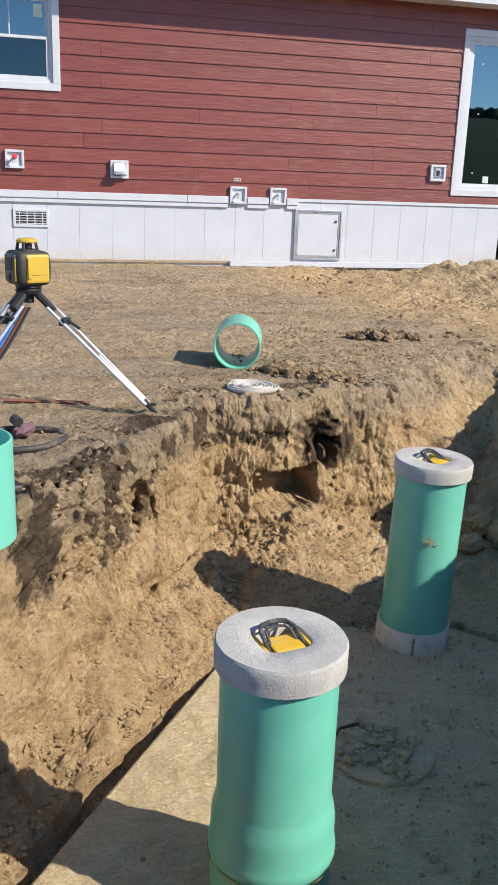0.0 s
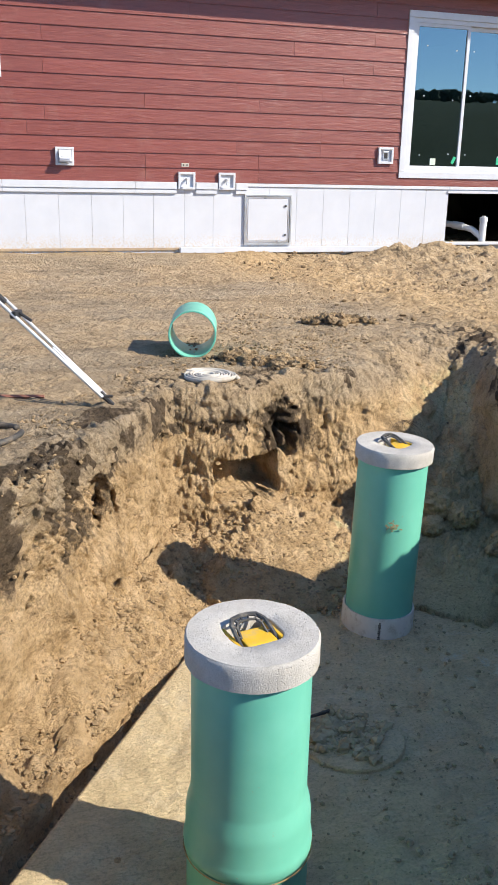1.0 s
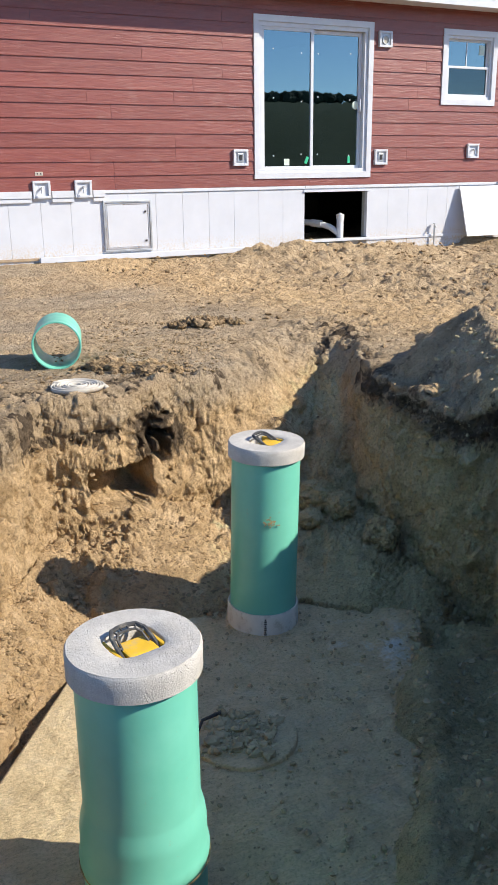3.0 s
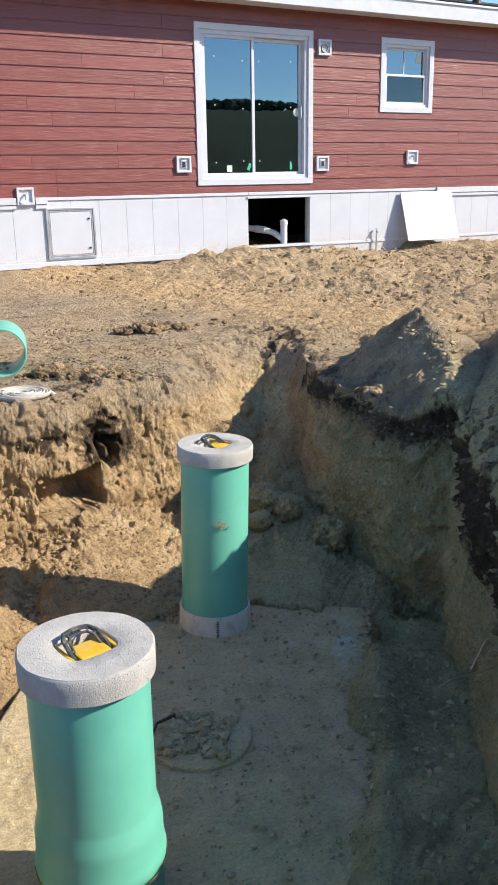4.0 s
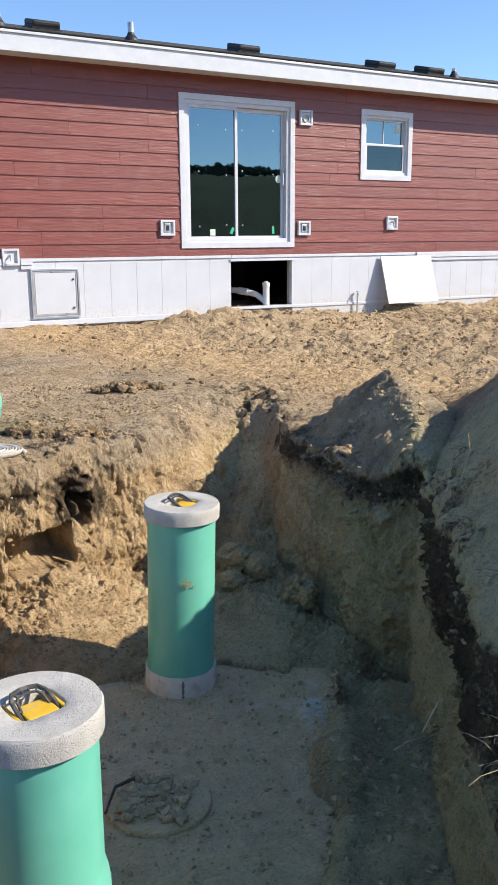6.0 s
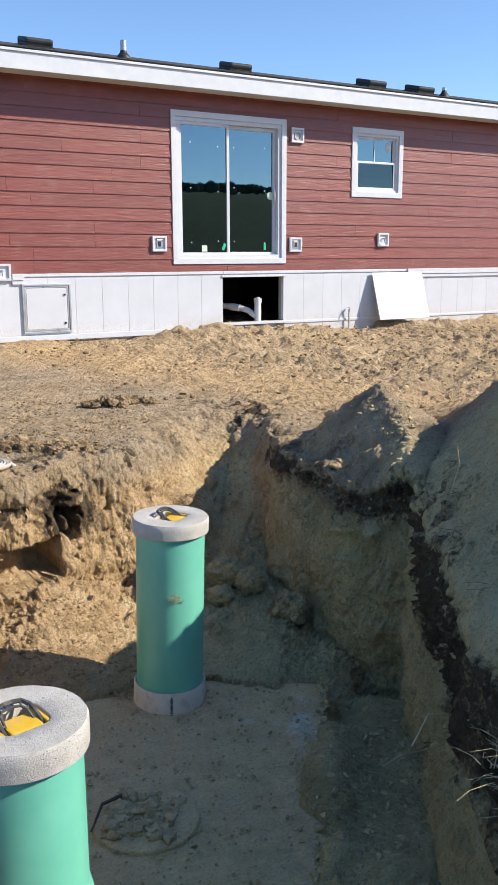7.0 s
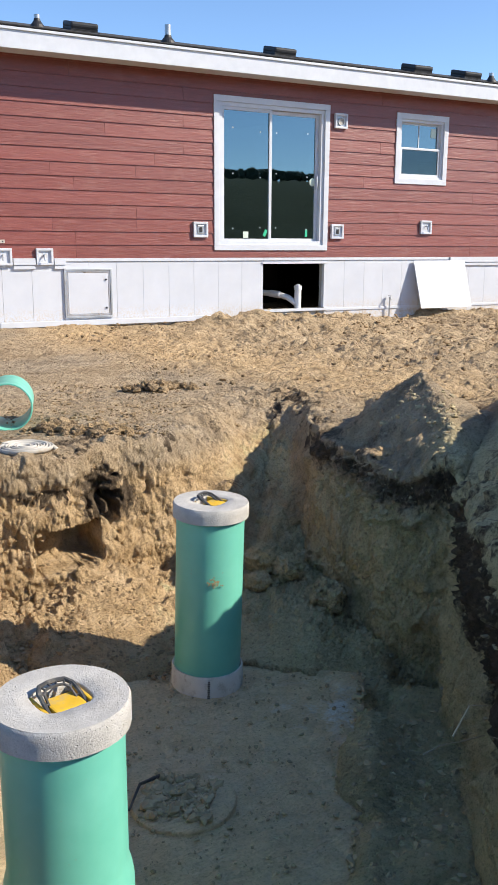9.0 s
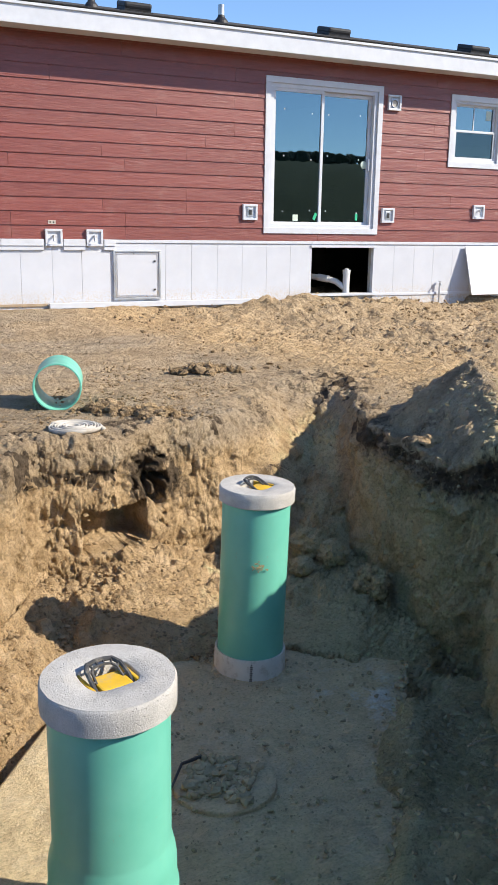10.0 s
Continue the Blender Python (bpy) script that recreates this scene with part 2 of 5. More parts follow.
M_BLUE = plain("blue_strap", (0.05, 0.13, 0.36), 0.8, var=0.25)
M_BROWN = plain("brown_strap", (0.13, 0.05, 0.03), 0.8, var=0.2)
M_HOSE = plain("flat_hose", (0.50, 0.47, 0.42), 0.65, var=0.2, dust=(0.4, 0.32, 0.22))
M_RAG = plain("mauve_cloth", (0.20, 0.11, 0.13), 0.95, var=0.3, bumpy=0.3)
M_RED = plain("red_plastic", (0.55, 0.05, 0.06), 0.45, var=0.1)
M_INNER = plain("drywall", (0.35, 0.35, 0.34), 0.9, var=0.05)
M_CRAWL = plain("crawl_backdrop", (0.05, 0.045, 0.04), 0.95, var=0.3)
M_WOOD = plain("weathered_wood", (0.40, 0.30, 0.20), 0.85, var=0.25, scale=14, bumpy=0.3)
M_REDWOOD = plain("reddish_stake", (0.24, 0.10, 0.07), 0.85, var=0.25)
M_STRAW = plain("dry_straw", (0.52, 0.42, 0.27), 0.9, var=0.25, scale=30)
M_ROOTS = plain("dry_roots", (0.17, 0.12, 0.08), 0.95, var=0.3, scale=30)
M_TAG = plain("green_tag", (0.02, 0.48, 0.25), 0.5, var=0.05)
M_STICKER = plain("pale_sticker", (0.62, 0.72, 0.62), 0.6, var=0.05)
M_INK = plain("black_ink", (0.03, 0.03, 0.03), 0.7, var=0.1, bumpy=0)
M_RUST = plain("rusty_smear", (0.36, 0.27, 0.14), 0.9, var=0.3, scale=40)
M_VEG = plain("dark_foliage", (0.09, 0.10, 0.055), 0.9, var=0.4, scale=1.2)


def clod_material():
    m, nt, b = nodes_of("soil_clod")
    g = nt.nodes.new("ShaderNodeNewGeometry")
    a = noise_of(nt, 22, 6, 0.7)
    c = ramp(nt, a, [(0.25, (0.28, 0.195, 0.11)), (0.55, (0.42, 0.30, 0.175)), (0.8, (0.54, 0.395, 0.235))])
    t = ramp(nt, g.outputs["Random Per Island"], [(0, grey(0.6)), (1, grey(1.05))])
    nt.links.new(mixc(nt, 1.0, c, t, "MULTIPLY"), b.inputs["Base Color"])
    b.inputs["Roughness"].default_value = 0.95
    b.inputs["Specular IOR Level"].default_value = 0.15
    bump(nt, b, noise_of(nt, 110, 5, 0.7), 0.6, 0.012)
    return m


M_CLOD = clod_material()
# crumbs in olive, to go with the soil lightened for the pit's shade
M_PITCLOD = plain("pit_clod", (0.40, 0.33, 0.205), 0.95, var=0.35, scale=18, fine=90, bumpy=0.6, spec=0.15)


# ---- small mesh helpers ----
def finish(name, bm, material, smooth=False):
    me = bpy.data.meshes.new(name)
    bm.normal_update()
    bm.to_mesh(me)
    bm.free()
    if smooth:
        me.shade_smooth()
    me.materials.append(material)
    return new(name, me)


def part(name, bm, material, parent=None, label="", smooth=False):
    ob = finish(name, bm, material, smooth)
    if parent is not None:
        ob.parent = parent
        ob.matrix_parent_inverse = parent.matrix_basis.inverted()
    if label:
        tagged(ob, label)
    return ob


def thing(name, label, category, m=None, group="", kind=""):
    ob = new(name)
    ob.empty_display_size = 0.05
    if m is not None:
        ob.matrix_basis = m
    return tagged(ob, label, category, group, kind)


def box(x0, x1, y0, y1, z0, z1, bevel=0.0, bm=None, m=None):
    b = bmesh.new()
    bmesh.ops.create_cube(b, size=1.0)
    for v in b.verts:
        v.co = Vector((x0 + (v.co.x + 0.5) * (x1 - x0), y0 + (v.co.y + 0.5) * (y1 - y0), z0 + (v.co.z + 0.5) * (z1 - z0)))
    if bevel:
        bmesh.ops.bevel(b, geom=b.edges[:], offset=bevel, segments=2, affect="EDGES", profile=0.6)
    if m is not None:
        b.transform(m)
    return join(bm, b)


def join(bm, other):
    if bm is None:
        return other
    me = bpy.data.meshes.new("join")
    other.to_mesh(me)
    other.free()
    bm.from_mesh(me)
    bpy.data.meshes.remove(me)
    return bm


def lathe(profile, n=64, m=None, closed=False, wobble=0.0):
    """Turns (radius, z) pairs round the z axis."""
    b = bmesh.new()
    rings = []
    for k, (r, z) in enumerate(profile):
        if r < 1e-6:
            rings.append([b.verts.new((0, 0, z))])
        else:
            ring = []
            for i in range(n):
                a = 2 * math.pi * i / n
                rr = r + wobble * noise.noise((math.cos(a) * 3, math.sin(a) * 3, z * 6 + k))
                ring.append(b.verts.new((rr * math.cos(a), rr * math.sin(a), z)))
            rings.append(ring)
    pairs = list(zip(rings, rings[1:]))
    if closed:
        pairs.append((rings[-1], rings[0]))
    for p, q in pairs:
        for i in range(n):
            j = (i + 1) % n
            if len(p) == 1 and len(q) == 1:
                continue
            if len(p) == 1:
                b.faces.new((p[0], q[j], q[i]))
            elif len(q) == 1:
                b.faces.new((p[i], p[j], q[0]))
            else:
                b.faces.new((p[i], p[j], q[j], q[i]))
    bmesh.ops.recalc_face_normals(b, faces=b.faces[:])
    if m is not None:
        b.transform(m)
    return b


def tube(points, r, n=8, taper=1.0, bm=None, flat=1.0):
    """A round (or flattened) tube through points."""
    b = bmesh.new()
    pts = [Vector(p) for p in points]
    rings = []
    side = None
    for i, p in enumerate(pts):
        d = (pts[min(i + 1, len(pts) - 1)] - pts[max(i - 1, 0)]).normalized()
        if side is None:
            side = d.cross(Vector((0, 0, 1)))
            if side.length < 0.1:
                side = d.cross(Vector((1, 0, 0)))
        side = (side - d * side.dot(d)).normalized()
        up = side.cross(d)
        rr = r * (1 + (taper - 1) * i / max(1, len(pts) - 1))
        rings.append([b.verts.new(p + side * math.cos(2 * math.pi * k / n) * rr + up * math.sin(2 * math.pi * k / n) * rr * flat) for k in range(n)])
    for a, c in zip(rings, rings[1:]):
        for k in range(n):
            b.faces.new((a[k], a[(k + 1) % n], c[(k + 1) % n], c[k]))
    b.faces.new(rings[0][::-1])
    b.faces.new(rings[-1])
    return join(bm, b)


def ring_frame(x0, x1, z0, z1, wide, y0, y1, bevel=0.004):
    """Four mitre-free bars round an opening."""
    bm = box(x0, x1, y0, y1, z1 - wide, z1, bevel)
    box(x0, x1, y0, y1, z0, z0 + wide, bevel, bm)
    box(x0, x0 + wide, y0, y1, z0 + wide, z1 - wide, bevel, bm)
    return box(x1 - wide, x1, y0, y1, z0 + wide, z1 - wide, bevel, bm)


def lump(radius, seed, squash=0.7, sub=3, rough=0.35, freq=1.6):
    """An uneven lump of earth or stone."""
    b = bmesh.new()
    bmesh.ops.create_icosphere(b, subdivisions=sub, radius=1.0)
    o = Vector((seed * 3.7, seed * 1.3, seed * 5.1))
    for v in b.verts:
        d = v.co.normalized()
        k = 1 + rough * noise.noise(d * freq + o) + 0.45 * rough * noise.noise(d * freq * 2.7 + o) + 0.2 * rough * noise.noise(d * freq * 6 + o)
        v.co = Vector((d.x, d.y, d.z * squash)) * radius * k
    return b


# ---- the lie of the land ----
AU, AV = np.array([0.5958, 0.8031]), np.array([0.8031, -0.5958])   # along and across the buried tank
RIM_Z, SLAB_Z = -0.45, -1.522
PIT = [(-11.9, 0.12), (-10.2, 0.08), (-9.4, 0.14), (-8.6, 0.08), (-7.93, 0.06), (-7.68, 0.46), (-7.25, 0.66), (-7.0, 0.92),
       (-6.6, 1.17), (-5.7, 1.3), (-5.0, 1.5), (-5.7, 1.72), (-6.6, 1.88), (-7.0, 2.08), (-7.3, 2.25), (-7.68, 2.42), (-7.86, 2.58),
       (-7.93, 2.78), (-8.15, 2.81), (-8.65, 2.80), (-9.2, 2.84), (-9.98, 2.84), (-10.4, 2.92), (-11.3, 2.8), (-11.9, 1.6)]


def xy(u, v):
    return u * AU[0] + v * AV[0], u * AU[1] + v * AV[1]


def smooth(a, b, x):
    t = np.clip((x - a) / (b - a), 0, 1)
    return t * t * (3 - 2 * t)


PERM = np.random.RandomState(5).permutation(256)
VALS = np.random.RandomState(6).rand(256) * 2 - 1


def vnoise(x, y, z):
    xi, yi, zi = np.floor(x).astype(int), np.floor(y).astype(int), np.floor(z).astype(int)
    fx, fy, fz = x - xi, y - yi, z - zi
    fx, fy, fz = (f * f * (3 - 2 * f) for f in (fx, fy, fz))
    out = 0
    for dx in (0, 1):
        px = PERM[(xi + dx) & 255]
        for dy in (0, 1):
            py = PERM[(px + yi + dy) & 255]
            for dz in (0, 1):
                w = (fx if dx else 1 - fx) * (fy if dy else 1 - fy) * (fz if dz else 1 - fz)
                out = out + w * VALS[PERM[(py + zi + dz) & 255]]
    return out


def fbm(x, y, z, octaves=4, gain=0.5):
    out, a = 0, 1.0
    for k in range(octaves):
        out = out + a * vnoise(x + 17.3 * k, y + 5.1 * k, z + 9.7 * k)
        x, y, z, a = x * 2.03, y * 2.03, z * 2.03, a * gain
    return out


def cells(x, y, z):
    """Distance to the nearest of scattered points, and that point's own random value."""
    xi, yi, zi = np.floor(x).astype(int), np.floor(y).astype(int), np.floor(z).astype(int)
    best, val = np.full(np.shape(x), 9.0), np.zeros(np.shape(x))
    for dx in (-1, 0, 1):
        for dy in (-1, 0, 1):
            for dz in (-1, 0, 1):
                h = PERM[(PERM[(PERM[(xi + dx) & 255] + yi + dy) & 255] + zi + dz) & 255]
                d = (xi + dx + 0.5 + 0.5 * VALS[h] - x) ** 2 + (yi + dy + 0.5 + 0.5 * VALS[(h + 71) & 255] - y) ** 2 + (zi + dz + 0.5 + 0.5 * VALS[(h + 149) & 255] - z) ** 2
                nearer = d < best
                best, val = np.where(nearer, d, best), np.where(nearer, 0.5 + 0.5 * VALS[(h + 33) & 255], val)
    return np.sqrt(best), val


def domes(x, y, z, keep=0.5):
    """Rounded clods: domes of random height with creases between."""
    d, r = cells(x, y, z)
    return np.sqrt(np.maximum(0, 1 - (d / 0.72) ** 2)) * np.clip((r - keep) / (1 - keep), 0, 1)


def pit_depth(u, v):
    """Signed distance into the pit (positive inside)."""
    best = np.full(np.shape(u), 1e9)
    inside = np.zeros(np.shape(u), bool)
    for (au, av), (bu, bv) in zip(PIT, PIT[1:] + PIT[:1]):
        du, dv = bu - au, bv - av
        t = np.clip(((u - au) * du + (v - av) * dv) / (du * du + dv * dv), 0, 1)
        best = np.minimum(best, np.hypot(u - au - t * du, v - av - t * dv))
        crosses = (av > v) != (bv > v)
        inside ^= crosses & (u < (bu - au) * (v - av) / (dv if abs(dv) > 1e-9 else 1e-9) + au)
    return np.where(inside, best, -best)


def land(x, y):
    """Ground before the digging: the graded yard, spoil heaps and the hillside beyond."""
    u, v = x * AU[0] + y * AU[1], x * AV[0] + y * AV[1]
    z = np.interp(y, [-300, -90, -60, -40, -22, -13, -6.2, -4.5, -2.1, 0, 12], [16, 9, 6.2, 2.0, -0.55, -0.5, -0.455, -0.415, -0.37, -0.235, -0.2])
    z = z + 0.035 * smooth(-0.9, 0.7, x) * smooth(-3.2, -0.5, y) * (1 - smooth(0, 1.0, y) * 0.6)
    z = z + 0.08 * np.exp(-(((x - 0.1) / 0.8) ** 2 + ((y + 0.75) / 0.45) ** 2))
    crest = np.interp(u, [-13.5, -12.2, -11.2, -10.4, -9.2, -8.2, -7.4, -6.6, -5.6, -4.6], [-0.5, -0.36, -0.10, 0.02, 0.18, 0.33, 0.24, -0.02, -0.32, -0.5])
    side = np.where(v < 3.5, np.clip((v - 2.82) / 0.70, 0, 1), 1 - smooth(3.5, 5.6, v))
    z = np.maximum(z, -0.47 + np.maximum(0, crest + 0.47) * side)
    ridge_v = np.interp(u, [-8.0, -7.7, -7.3, -6.8, -6.0, -5.2], [2.76, 2.78, 2.78, 2.62, 2.45, 2.3])
    ridge_z = np.interp(u, [-8.1, -7.75, -7.3, -6.85, -6.3, -5.8, -5.2], [-0.46, -0.26, -0.10, 0.03, -0.16, -0.32, -0.47]) + 0.03 * vnoise(u * 6, v * 6, 0 * u + 7)
    z = np.maximum(z, ridge_z - np.where(v < ridge_v, 0.92, 0.62) * np.sqrt((v - ridge_v) ** 2 + 0.0009))
    z = z - 0.07 * smooth(1.5, 4.0, x) * smooth(-3.0, -0.6, y)
    return z


def dug(u, v, g):
    """Floor of the pit, with the slumped earth along its sides and the ramp of the pipe trench."""
    z = -1.572 - 0.02 * smooth(2.35, 2.5, v) + 0.03 * vnoise(u * 3, v * 3, 0 * u)
    z = z + smooth(2.16, 2.36, v + 0.10 * vnoise(u * 4, v * 4, 0 * u + 4)) * smooth(-8.45, -8.75, u) * (0.105 + 0.04 * vnoise(u * 5, v * 5, 0 * u + 8))
    z = np.maximum(z, -1.17 - 0.36 * np.hypot(u + 7.60, (v - 0.55) * 1.0))
    z = np.maximum(z, -1.30 - 0.62 * np.maximum(0, v - 0.16) - 0.34 * smooth(-9.6, -10.4, u))
    z = np.where((v > 0.5) & (v < 0.66) & (u < -8.9), z - 0.10 * smooth(-8.9, -9.6, u), z)
    z = np.maximum(z, np.where((u > -8.21 + 0.07 * vnoise(u * 0, v * 6, u * 0 + 2)) & (v < 2.3), -1.507 + 0.11 * (u + 8.14) - 0.5 * np.maximum(0, v - 2.05), -9))
    ramp_z = -1.5 + 0.60 * (u + 7.05)
    z = np.maximum(z, np.where((u > -7.4), ramp_z, -9))
    z = np.maximum(z, -1.42 - 0.5 * np.hypot((u + 7.05), (v - 1.65)))
    z = z - 0.17 * np.exp(-(((u + 7.98) / 0.16) ** 4 + ((v - 2.66) / 0.17) ** 4))
    z = z - 0.10 * np.exp(-(((u + 8.30) / 0.16) ** 2 + ((v - 2.43) / 0.09) ** 2))
    z = z + 0.05 * np.exp(-(((u + 7.75) / 0.2) ** 2 + ((v - 2.38) / 0.2) ** 2))
    return np.minimum(z, g)


def height(x, y):
    u, v = x * AU[0] + y * AU[1], x * AV[0] + y * AV[1]
    g = land(x, y)
    d = pit_depth(u, v)
    d = d + 0.05 * vnoise(u * 2.6, v * 2.6, 0 * u + 3.3) + 0.025 * vnoise(u * 7, v * 7, 0 * u + 1.3)
    soft = 0.05 + 0.42 * smooth(-7.15, -6.5, u) * (1 - smooth(1.55, 1.9, v)) + 0.16 * smooth(-6.7, -5.6, u) * smooth(1.55, 1.9, v)
    k = smooth(-0.6 * soft, soft, d)
    return g + (dug(u, v, g) - g) * k


def hz(x, y):
    return float(height(np.array([float(x)]), np.array([float(y)]))[0])


def build_ground():
    cu, cv = -9.2, 1.5
    cx, cy = xy(cu, cv)
    ahead = math.atan2(AU[1], AU[0])
    wide = radians(108)
    n1, n2, per = RAYS
    ang = np.concatenate([np.linspace(ahead - wide, ahead + wide, n1, endpoint=False),
                          np.linspace(ahead + wide, ahead + 2 * math.pi - wide, n2, endpoint=False)])
    r = np.concatenate([np.linspace(0.02, 6, 1000), np.linspace(6, 14, 420)[1:], np.geomspace(14, 900, 160)[1:]])
    X, Y = cx + np.cos(ang)[:, None] * r, cy + np.sin(ang)[:, None] * r
    Z = height(X, Y)
    weight = 1 / (1 + np.maximum(0, r - 3.4) / 6.0) / np.maximum(1, r / 12.5) ** 2.5
    pos = np.empty((len(ang), per, 3))
    even = np.linspace(0, 1, per)
    for i in range(len(ang)):
        ds = np.hypot(np.diff(r), np.diff(Z[i])) * 0.5 * (weight[1:] + weight[:-1])
        s = np.concatenate([[0], np.cumsum(ds)])
        ri = np.interp(even * s[-1], s, r)
        pos[i, :, 0], pos[i, :, 1] = cx + math.cos(ang[i]) * ri, cy + math.sin(ang[i]) * ri
        pos[i, :, 2] = np.interp(ri, r, Z[i])
    ta = np.roll(pos, -1, 0) - np.roll(pos, 1, 0)
    tr = np.gradient(pos, axis=1)
    nor = np.cross(tr, ta)
    nor /= np.maximum(1e-9, np.linalg.norm(nor, axis=2, keepdims=True))
    nor *= np.sign(nor[:, :, 2:3] + 1e-9)
    x, y, z = pos[..., 0], pos[..., 1], pos[..., 2]
    u, v = x * AU[0] + y * AU[1], x * AV[0] + y * AV[1]
    dist = np.hypot(x - cx, y - cy)
    near = 1 - smooth(14, 22, dist)
    g = land(x, y)
    steep = 1 - smooth(0.35, 0.8, nor[..., 2])
    below = g - z
    inpit = smooth(0.12, 0.3, below)
    left_yard = (1 - smooth(-2.9, -1.6, x + 0.25 * (y + 3))) * (1 - inpit)
    heap = smooth(2.3, 2.8, v) * (1 - smooth(-6.2, -4.6, u)) * (1 - inpit) * smooth(-14, -11, u)
    rough = np.clip(1 - left_yard - heap, 0, 1) * (1 - inpit)
    rimside = np.exp(-(pit_depth(u, v) / 0.35) ** 2) * (1 - inpit)
    off = (0.006 * fbm(x * 9, y * 9, z * 9, 4) + 0.010 * smooth(0.25, 0.7, fbm(x * 12, y * 12, z * 4, 3))) * left_yard
    off = off + 0.010 * fbm(x * 2.2, y * 3.0, z, 3) * left_yard
    wx, wy, wz = (q + 0.02 * vnoise(x * 14 + k, y * 14, z * 14) for k, q in ((0, x), (40, y), (80, z)))
    big, small = domes(wx * 9, wy * 9, wz * 9, 0.45), domes(wx * 27, wy * 27, wz * 27, 0.3)
    clods = np.abs(fbm(x * 7.5, y * 7.5, z * 7.5, 5, 0.62))
    zone = smooth(-0.25, 0.35, fbm(x * 1.1, y * 1.1, z * 1.1, 2))
    off = off + rough * (0.05 * fbm(x * 1.2, y * 1.8, z, 3) + 0.012 * clods + zone * (0.016 * big + 0.010 * small) + 0.004 * small + 0.030 * np.abs(fbm(x * 2.6, y * 4.6, z, 5, 0.6)) - 0.02)
    off = off + rimside * (0.016 * clods + 0.03 * big + 0.012 * small + 0.02 * fbm(x * 5, y * 5, z * 5, 3))
    off = off + heap * (0.022 * fbm(x * 2.4, y * 2.4, z * 2.4, 3) + 0.010 * np.abs(fbm(x * 11, y * 11, z * 11, 4)) + 0.008 * small + 0.02 * big * zone)
    sway = 0.35 * vnoise(x * 1.3, y * 1.3, z * 1.3)
    streak = fbm((x + sway) * 7.5, (y + sway) * 7.5, z * 1.7, 4, 0.55)
    chunky = fbm(x * 4.0, y * 4.0, z * 4.5, 4, 0.55)
    pits = smooth(0.30, 0.62, fbm(x * 5.5, y * 5.5, z * 3.8, 3, 0.6)) + 0.6 * smooth(0.35, 0.6, fbm(x * 13, y * 13, z * 8, 3, 0.6))
    crumb = np.abs(fbm(x * 22, y * 22, z * 20, 3, 0.6))
    off = off + inpit * steep * (0.020 * streak + 0.030 * chunky - zone * 0.022 * pits + 0.008 * crumb + (0.25 + 0.75 * zone) * (0.030 * big + 0.011 * small))
    talus = inpit * (1 - steep) * (1 - smooth(0.55, 0.68, v) * smooth(-7.6, -7.9, u))
    floor = inpit * (1 - steep)
    lumps = np.abs(fbm(x * 7, y * 7, z * 7, 5, 0.62))
    off = off + talus * (0.030 * lumps - 0.02 + 0.060 * big + 0.020 * small) + floor * (0.012 * np.abs(fbm(x * 9, y * 9, z * 9, 4, 0.6)) + zone * 0.012 * small + 0.005 * crumb)
    huge = domes(wx * 4.2, wy * 5.5, wz * 4, 0.35)
    churn = smooth(-1.6, 0.4, x + 0.35 * (y + 3)) * rough
    off = off + churn * (0.060 * huge * smooth(-0.2, 0.3, fbm(x * 0.9 + 4, y * 1.3, 0 * x, 2)) + 0.022 * big * zone + 0.010 * small + 0.070 * np.abs(fbm(x * 1.6, y * 3.2, 0 * x + 5, 5, 0.6)) - 0.06)
    tiny = domes(wx * 58, wy * 58, wz * 58, 0.25)
    jit = np.random.RandomState(3).rand(*x.shape) ** 2
    crisp = np.clip(rough + rimside + inpit * (0.45 + 0.55 * steep) + 0.5 * left_yard + 0.6 * heap, 0, 1) * (1 - smooth(8, 14, dist))
    patchy = smooth(-0.3, 0.3, fbm(x * 3.2, y * 3.2, z * 3.2, 3))
    off = off + crisp * (0.3 + 0.7 * patchy) * (0.0105 * tiny + 0.0050 * jit)
    matted = smooth(-8.5, -9.2, u) * np.exp(-((v - 0.10) / 0.22) ** 2) * smooth(-1.05, -0.85, z)
    off = off + matted * (0.035 * small + 0.018 * tiny - 0.02)
    turf = smooth(1.7, 2.2, v) * smooth(0.0, 0.06, below) * (1 - smooth(0.28, 0.45, below - 0.4 * smooth(-8.7, -9.7, u)))
    off = off + turf * (0.035 * small + 0.015 * tiny + 0.03 * big - 0.025)
    wall_r = smooth(1.7, 2.2, v) * inpit
    off = off + wall_r * (0.012 * small + 0.010 * tiny + 0.006 * jit)
    cracks = smooth(0.10, 0.0, np.abs(fbm(x * 3.4 + 9, y * 3.4, z * 2.2, 4, 0.55))) * smooth(0.0, 0.25, fbm(x * 1.9, y * 1.9 + 7, z * 1.9, 2))
    off = off - 0.028 * cracks * np.clip(inpit * steep + 0.5 * rimside, 0, 1)
    hollow = 0 * x
    # hollows left by the digger's bucket in the far bank
    for hu, hv, hz0, ru, rh, deep in ((-7.66, 0.47, -1.05, 0.24, 0.14, 0.36), (-7.35, 0.62, -0.90, 0.07, 0.24, 0.20), (-7.44, 0.56, -0.70, 0.15, 0.22, 0.13),
                                      (-7.62, 0.48, -0.60, 0.10, 0.10, 0.09), (-7.10, 0.80, -0.86, 0.04, 0.12, 0.10),
                                      (-9.0, 0.12, -0.72, 0.07, 0.20, 0.08), (-8.8, 0.10, -0.86, 0.04, 0.20, 0.09), (-9.02, 2.90, -1.42, 0.12, 0.12, 0.2),
                                      (-7.45, 0.42, -0.62, 0.16, 0.07, 0.07)):
